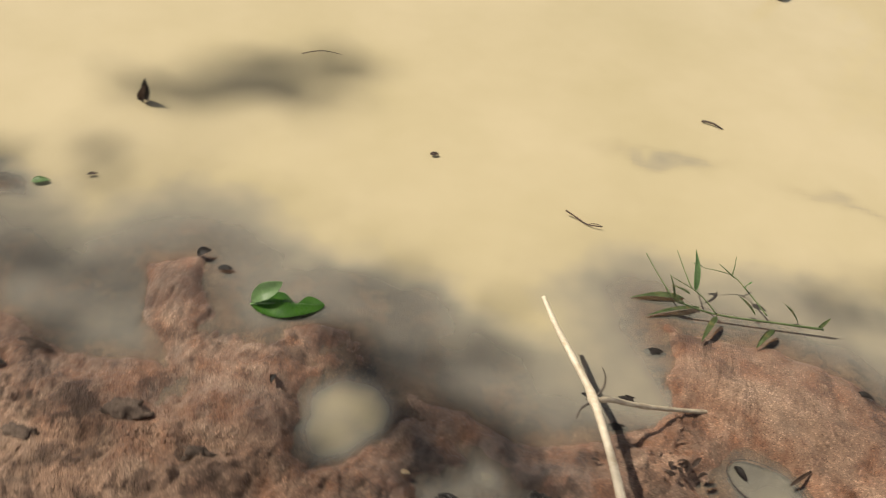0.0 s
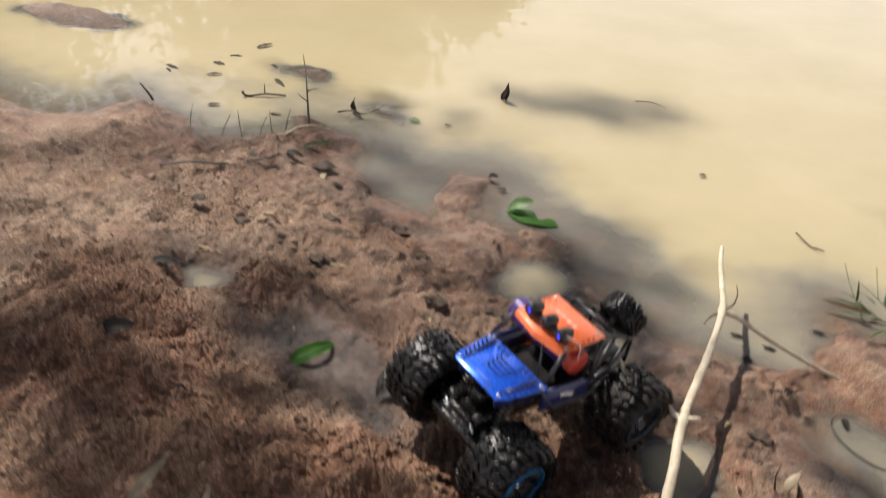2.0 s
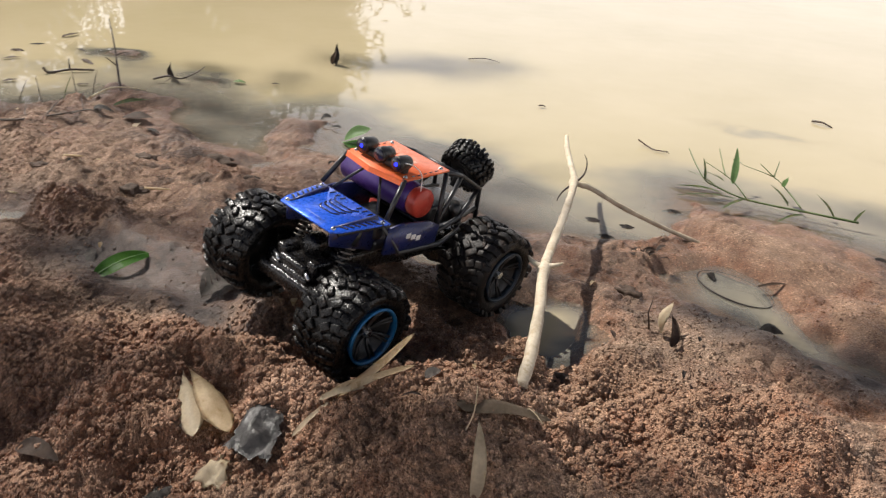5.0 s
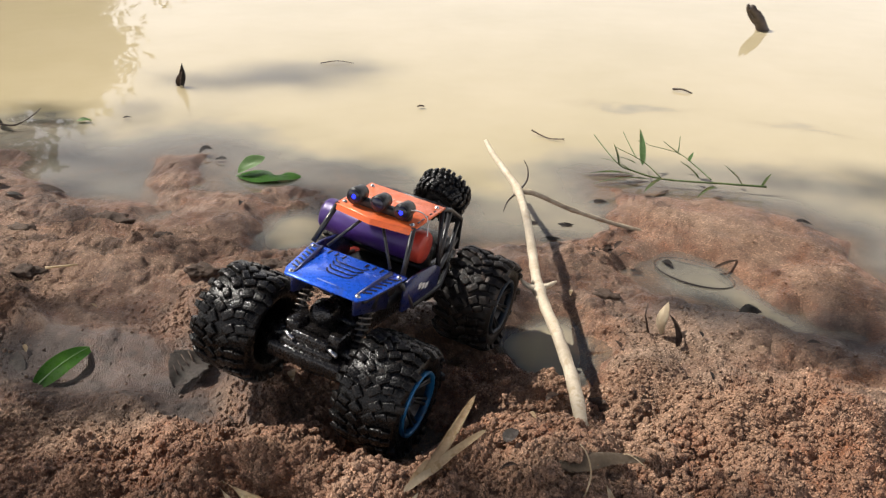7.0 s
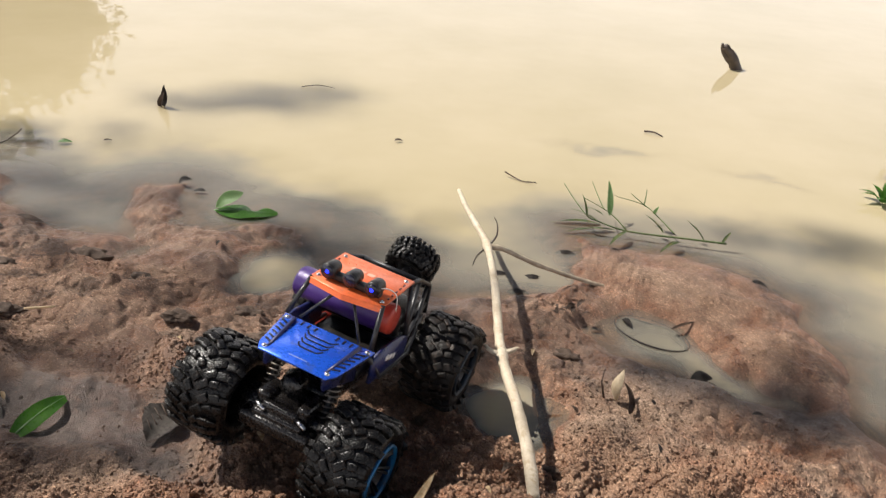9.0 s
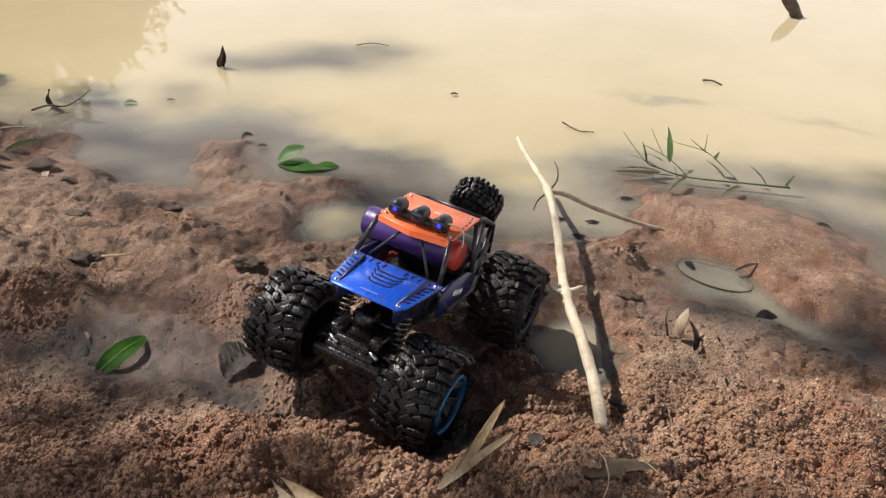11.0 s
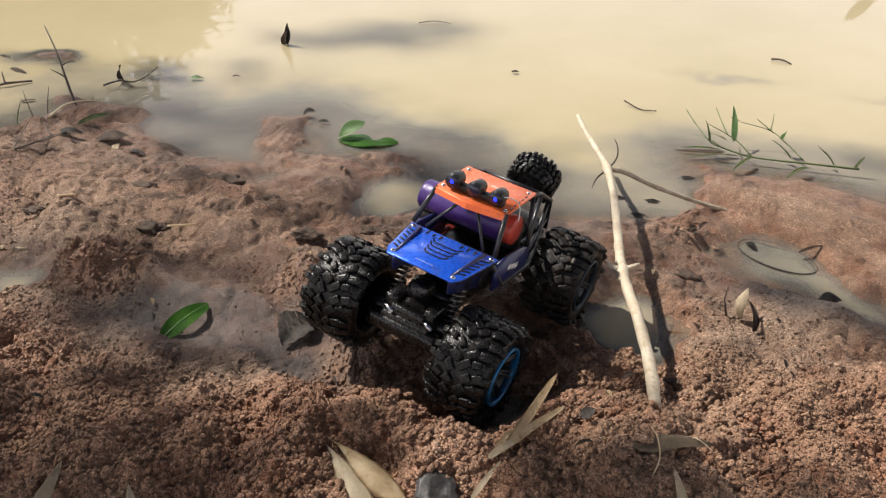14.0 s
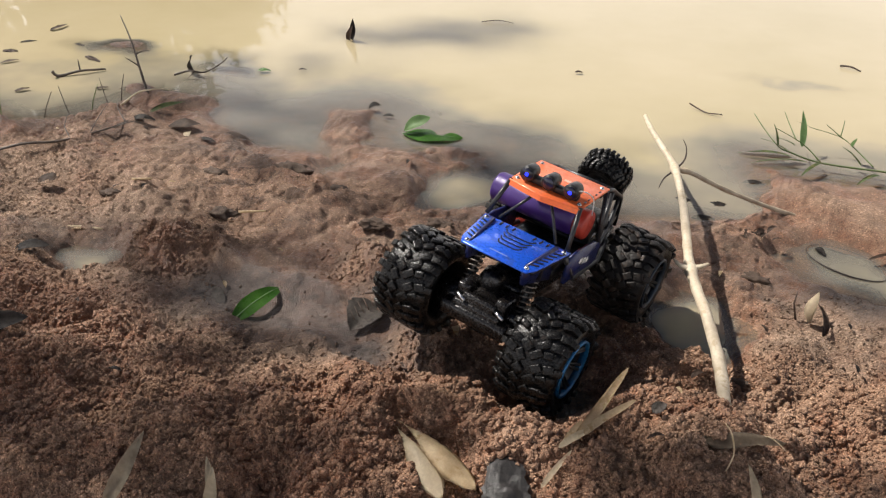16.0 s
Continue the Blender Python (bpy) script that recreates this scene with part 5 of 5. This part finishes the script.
# left-hand pool and bank: twigs and rotting leaves
twig("standing_twig", [(-0.626, 0.786, 0.0), (-0.655, 0.808, 0.035), (-0.69, 0.836, 0.075), (-0.735, 0.868, 0.108)], 0.0027, TWIG, "dark forked twig standing out of the mud",
     ([(-0.675, 0.826, 0.058), (-0.672, 0.838, 0.060), (-0.668, 0.85, 0.058)], [(-0.66, 0.813, 0.042), (-0.668, 0.806, 0.052), (-0.676, 0.80, 0.060)]), 0.7)
twig("fallen_twig", [(-0.648, 0.881, 0.006), (-0.622, 0.892, 0.014), (-0.60, 0.905, 0.010), (-0.578, 0.925, 0.022), (-0.572, 0.94, 0.03)], 0.0021, TWIG, "thin dark twig lying in the shallows", ([(-0.615, 0.897, 0.012), (-0.61, 0.87, 0.008)],), 0.6)
leaf("dead_leaf", (-0.640, 0.925, 0.0), (-0.622, 0.905, 0.038), 0.018, BLACK_LEAF, "black leaf standing up from the shallows", 70, arch=0.1, fold=0.4, seed=61)
twig("floating_twig", [(-0.852, 0.796, 0.012), (-0.845, 0.802, 0.002), (-0.82, 0.83, 0.006), (-0.79, 0.862, 0.003)], 0.003, TWIG, "dark twig with two prongs afloat in the pool", ([(-0.82, 0.83, 0.006), (-0.822, 0.832, 0.02), (-0.824, 0.834, 0.026)],), 0.4)
for k, (a, b, w) in enumerate((((-1.064, 1.0, 0.002), (-1.060, 1.045, 0.004), 0.012), ((-1.0, 0.812, 0.002), (-0.98, 0.838, 0.003), 0.010), ((-0.86, 0.714, 0.002), (-0.843, 0.733, 0.004), 0.010), ((-0.74, 0.78, 0.002), (-0.72, 0.793, 0.003), 0.008))):
    leaf("floating_leaf", a, b, w, DEAD, "dark dead leaf afloat in the weedy pool", 3, "dead leaves in the pool", ragged=0.25, full=0.5, arch=0.04, fold=0.06, seed=70 + k)
pool = random.Random(31)
for k in range(6):
    x, y, a = pool.uniform(-1.12, -0.68), pool.uniform(0.76, 0.97), pool.uniform(-0.5, 0.9)
    size = pool.uniform(0.022, 0.055)
    leaf("drowned_leaf", (x, y, 0.0002), (x + size * math.cos(a), y + size * math.sin(a), 0.0004), size * pool.uniform(0.2, 0.4), pool.choice((DEAD, BLACK_LEAF, GREY_LEAF)), "dark rotten leaf just under the pool's surface", 2, "rotten leaves in the pool",
         ragged=0.3, full=0.5, arch=0.02, fold=0.04, rows=10, cols=4, seed=300 + k)
for k, (x, y) in enumerate(((-0.80, 0.63), (-0.735, 0.655), (-0.70, 0.68), (-0.675, 0.70), (-0.645, 0.74), (-0.63, 0.70))):
    lean = 0.012 * math.sin(2.3 * k)
    twig("standing_stalk", [on(x, y, -0.004), on(x, y, 0.02) + Vector((lean, 0.004, 0)), on(x, y, 0.045) + Vector((lean * 2.2, 0.012, 0))], 0.0011, TWIG if k % 3 else SPRIG, "thin dark stalk standing on the pool's edge", (), 0.6, 4, "stalk")
twig("dry_stalk", [(-0.622, 0.716, 0.014), (-0.618, 0.76, 0.022), (-0.610, 0.806, 0.012)], 0.002, HUSK, "pale dry stalk lying at the pool's edge", ([(-0.618, 0.76, 0.022), (-0.60, 0.78, 0.022), (-0.575, 0.80, 0.016)],), 0.4)
twig("dead_branch", [(-0.66, 0.475, 0.022), (-0.625, 0.515, 0.028), (-0.594, 0.548, 0.024), (-0.565, 0.585, 0.026), (-0.55, 0.621, 0.026), (-0.557, 0.683, 0.018)], 0.0021, TWIG, "thin dark dead branch lying across the sand",
     ([(-0.565, 0.585, 0.024), (-0.570, 0.612, 0.038), (-0.572, 0.640, 0.052)], [(-0.55, 0.621, 0.024), (-0.53, 0.64, 0.03), (-0.505, 0.652, 0.024)], [(-0.58, 0.565, 0.024), (-0.61, 0.585, 0.03), (-0.625, 0.61, 0.04)], [(-0.553, 0.65, 0.022), (-0.585, 0.672, 0.03), (-0.6, 0.69, 0.034)]), 0.5)
leaf("dead_leaf", (-0.555, 0.66, 0.016), (-0.52, 0.68, 0.018), 0.014, BLACK_LEAF, "black rotten leaf among twigs on the bank", 10, arch=0.2, fold=0.3, seed=80)
leaf("dead_leaf", (-0.522, 0.445, 0.024), (-0.498, 0.456, 0.028), 0.016, DEAD, "dark clod of wet leaf on the sand", 14, arch=0.15, fold=-0.2, ragged=0.35, full=0.4, seed=81)
twig("straw", [(-0.41, 0.50, 0.022), (-0.385, 0.51, 0.023)], 0.0018, STRAW, "tiny pale straw on the sand", (), 0.3, 3, "straw")
twig("straw", [(-0.215, 0.47, 0.03), (-0.185, 0.485, 0.03)], 0.0016, STRAW, "tiny pale straw on the sand", (), 0.3, 3, "straw")
twig("fallen_twig", [(-1.80, 1.02, 0.004), (-1.70, 1.13, 0.005), (-1.62, 1.22, 0.004), (-1.56, 1.31, 0.006), (-1.50, 1.40, 0.004)], 0.0028, TWIG, "thin dark twig afloat by the far sandbank", ([(-1.64, 1.2, 0.004), (-1.62, 1.23, 0.03), (-1.61, 1.25, 0.06)], [(-1.56, 1.31, 0.004), (-1.55, 1.33, 0.03), (-1.55, 1.34, 0.055)]), 0.5)
branch = twig("fallen_branch", [(-1.46, 1.79, 0.003), (-1.38, 1.86, 0.010), (-1.33, 1.95, 0.012), (-1.29, 2.04, 0.03), (-1.25, 2.12, 0.055)], 0.0075, TWIG, "dark fallen branch with a few green leaves in the pond", ([(-1.36, 1.89, 0.010), (-1.35, 2.0, 0.04), (-1.31, 2.1, 0.08)], [(-1.34, 1.93, 0.012), (-1.28, 1.96, 0.01), (-1.22, 2.0, 0.004)]), 0.6)
for k in range(7):
    part("leaf", blade(bmesh.new(), 0.05, 0.013, 0.1, 0.2, 0.3, 0.4, 8, 4, seed=k), SPRIG, branch, "narrow green leaf", pose(0.12 + 0.012 * k, 0.17 + 0.02 * (k % 4), 0.03 + 0.012 * (k % 3), 20, -30 + 15 * (k % 3), 50 * k))
heap = empty("brush_heap", Matrix.Translation((-1.45, 1.47, 0.0)), "small tangle of dark twigs at the far water's edge", "brushwood")
for k in range(12):
    a, b = Vector((rng.uniform(-0.1, 0.1), rng.uniform(-0.06, 0.06), rng.uniform(0, 0.01))), Vector((rng.uniform(-0.1, 0.12), rng.uniform(-0.06, 0.06), rng.uniform(0.005, 0.05)))
    part("twig", tube(bmesh.new(), curved([a, a.lerp(b, 0.5) + Vector((0, 0, 0.012)), b], 3), 0.0016, 6, 0.1, k), TWIG, heap)
twig("small_twig", [(-0.934, 0.635, 0.012), (-0.938, 0.628, 0.03), (-0.945, 0.618, 0.05)], 0.003, TWIG, "short dark twig standing in the bank")
# thin fibres sticking out of the heap
twig("fibre", [(0.398, 0.206, 0.082), (0.402, 0.214, 0.098), (0.398, 0.226, 0.106), (0.392, 0.238, 0.104)], 0.0007, STRAW, "thin pale plant fibre arching out of the sand", (), 0.4, 4, "fibre")
twig("fibre", [(0.412, 0.262, 0.072), (0.424, 0.262, 0.082), (0.438, 0.256, 0.078)], 0.0006, STRAW, "thin pale plant fibre arching out of the sand", (), 0.4, 4, "fibre")


def mud_clod(x, y, size, seed):
    """A small dark, knobbly clod of mud."""
    bm = bmesh.new()
    for v in bmesh.ops.create_icosphere(bm, subdivisions=4, radius=1.0)["verts"]:
        off = Vector((seed * 0.37, seed * 0.11, 0))
        k = 1 + 0.55 * noise.noise(v.co * 1.3 + off) + 0.34 * noise.noise(v.co * 3.1 + off) + 0.20 * noise.noise(v.co * 6.5 + off)
        v.co = Vector((v.co.x * 1.25, v.co.y * 0.75, v.co.z * 0.5)) * k * size
    thing("mud_clod", bm, CLOD, "small dark clod of wet mud on the sand", "mud", Matrix.Translation(top(x, y)), "mud clods on the bank")


for k, (x, y, size) in enumerate(((0.387, 0.602, 0.014), (-0.238, 0.624, 0.020), (-0.141, 0.588, 0.014), (-0.252, 0.479, 0.016), (0.062, 0.503, 0.014), (0.018, 0.556, 0.012), (-0.05, 0.515, 0.013), (-0.33, 0.575, 0.014), (0.40, 0.40, 0.010), (-0.42, 0.47, 0.012))):
    mud_clod(x, y, size, 500 + 20 * k)
# scraps scattered on the bank
for k in range(46):
    x, y = rng.uniform(-1.0, 0.72), rng.uniform(0.15, 0.72)
    z = float(lie(np.array([x]), np.array([y]))[0])
    if z < 0.006:
        continue
    a = rng.uniform(0, 6.3)
    s = rng.uniform(0.008, 0.02)
    leaf("leaf_scrap", (x, y, z + 0.003), (x + s * math.cos(a), y + s * math.sin(a), z + 0.004), s * rng.uniform(0.25, 0.5), rng.choice((DEAD, BLACK_LEAF, STRAW, DEAD)), "tiny dry plant scrap on the sand", 10, "scraps on the bank", arch=0.15, fold=0.3, rows=6, cols=4, seed=200 + k)


# ---- trees: an unseen one added for its shade, others round the pond ----
def leaf_cloud(bm, clumps, size, rng):
    """Scattered bent leaves in clumps of (centre, spread, count)."""
    for c, spread, count in clumps:
        for _ in range(count):
            p = Vector(c) + Vector([rng.gauss(0, 0.5) * s for s in spread])
            turn = Euler((rng.uniform(-1, 1), rng.uniform(-1, 1), rng.uniform(0, 6.3))).to_matrix()
            s = size * rng.uniform(0.6, 1.3)
            q = [turn @ Vector(v) * s for v in ((0, 0, 0), (0.5, 0.22, 0.06), (1, 0, -0.05), (0.5, -0.22, 0.06))]
            v = [bm.verts.new(p + k) for k in q]
            bm.faces.new((v[0], v[1], v[2])), bm.faces.new((v[0], v[2], v[3]))


def tree(base, tall, wide, count, seed, label):
    rng = random.Random(seed)
    ob = empty("tree", Matrix.Translation(base), label, "tree", "trees round the pond")
    bm = bmesh.new()
    top = Vector((rng.uniform(-0.3, 0.3), rng.uniform(-0.3, 0.3), tall * 0.8))
    line = curved([(0, 0, -0.2), (top.x * 0.3 + 0.1, top.y * 0.2, tall * 0.3), tuple(top * 0.75), tuple(top)], 5)
    tube(bm, line, [0.035 * tall * (1 - 0.8 * k / (len(line) - 1)) for k in range(len(line))], 10, 0.08, seed)
    clumps = []
    for k in range(13):
        a, h = rng.uniform(0, 6.3), rng.uniform(0.28, 0.8)
        start = Vector(line[int(h / 0.85 * (len(line) - 1))])
        r = wide * rng.uniform(0.35, 1.0) * (1.1 - 0.6 * abs(h - 0.5))
        end = start + Vector((math.cos(a) * r, math.sin(a) * r, rng.uniform(0.05, 0.25) * tall))
        tube(bm, curved([start, start.lerp(end, 0.5) + Vector((0, 0, -0.04 * tall)), end], 4), [0.011 * tall * (1 - 0.85 * j / 8) for j in range(9)], 6, 0.1, k)
        clumps.append((end, (wide * 0.42, wide * 0.42, wide * 0.3), count // 15))
        clumps.append((start.lerp(end, 0.6), (wide * 0.3, wide * 0.3, wide * 0.2), count // 40))
    part("trunk", bm, TRUNK, ob)
    bm = bmesh.new()
    leaf_cloud(bm, clumps, 0.05 * tall, rng)
    part("crown", bm, CROWN, ob, "loose green leafy crown", smooth=False)


for az, far, tall, wide, seed in ((36.5, 13, 3.5, 1.0, 2), (39.5, 13, 4.1, 1.2, 9), (42.5, 13, 4.0, 1.0, 10), (48.6, 9, 4.5, 1.1, 1), (53, 12, 2.2, 1.2, 3), (58, 11, 3.0, 1.4, 11), (64, 12, 3.4, 1.8, 4), (73, 11, 4.2, 2, 5), (-25, 13, 5.0, 1.5, 6), (-31, 12, 5.5, 1.8, 7), (-40, 12, 6, 2, 8)):
    tree((-far * math.sin(radians(az)), far * math.cos(radians(az)), 0.0), tall, wide, 3600, seed, "leafy green tree on the far bank of the pond")


def shade_tree():
    """An unseen tree, added so that its boughs dapple the sand and the water."""
    rng = random.Random(77)
    root = Vector((-4.4, -1.0, 0.05))
    ob = empty("tree", Matrix.Translation(root), "unseen leafy tree added to shade the sandy bank", "tree", "trees round the pond")
    bm = bmesh.new()
    fork = Vector((0.25, 0.2, 2.2))
    tube(bm, curved([(0, 0, -0.3), (0.1, 0.05, 1.0), fork, (0.4, 0.3, 4.2)], 5), [0.14 - 0.006 * k for k in range(16)], 12, 0.06)
    # shadow centre on the ground, height of the bough, spread along x and y, leaves
    boughs = [(-0.14, 0.09, 4.0, 0.26, 0.08, 66), (-0.48, 0.10, 4.1, 0.16, 0.05, 9), (-0.02, 0.17, 3.8, 0.08, 0.03, 8), (-0.22, 0.385, 3.8, 0.07, 0.02, 14), (-0.16, 0.315, 3.9, 0.12, 0.04, 16), (-0.22, 0.62, 4.2, 0.24, 0.05, 9), (0.38, 0.19, 4.1, 0.09, 0.03, 15),
              (-0.46, 1.235, 6.4, 0.09, 0.025, 9), (-0.33, 1.305, 6.5, 0.11, 0.035, 16), (-0.20, 1.37, 6.6, 0.09, 0.05, 18), (-0.36, 0.78, 5.2, 0.16, 0.04, 11), (0.04, 0.84, 5.0, 0.14, 0.04, 12), (0.14, 0.68, 4.6, 0.14, 0.08, 40), (0.8, 1.02, 6.0, 0.18, 0.05, 30), (0.62, 0.57, 4.4, 0.1, 0.035, 34), (0.52, 0.26, 4.0, 0.10, 0.025, 10), (0.24, 0.0, 4.2, 0.2, 0.03, 14), (0.50, 0.15, 4.1, 0.12, 0.04, 26), (-0.62, 0.98, 5.6, 0.25, 0.06, 12)]
    clumps = []
    for k, (x, y, h, a, b, count) in enumerate(boughs):
        end = Vector((x, y, 0)) + SUN_WAY * (h / SUN_WAY.z) - root
        mid = fork.lerp(end, 0.55) + Vector((0, 0, 0.35))
        tube(bm, curved([fork, mid, end], 5), [0.02 * (1 - 0.9 * j / 10) for j in range(11)], 6, 0.1, k)
        clumps.append((end, (a * 1.0, b * 1.2, 0.12 if h < 6.2 else 0.03), count))
    part("trunk", bm, TRUNK, ob)
    bm = bmesh.new()
    leaf_cloud(bm, clumps, 0.10, rng)
    part("crown", bm, CROWN, ob, "loose green leafy crown", smooth=False)


shade_tree()
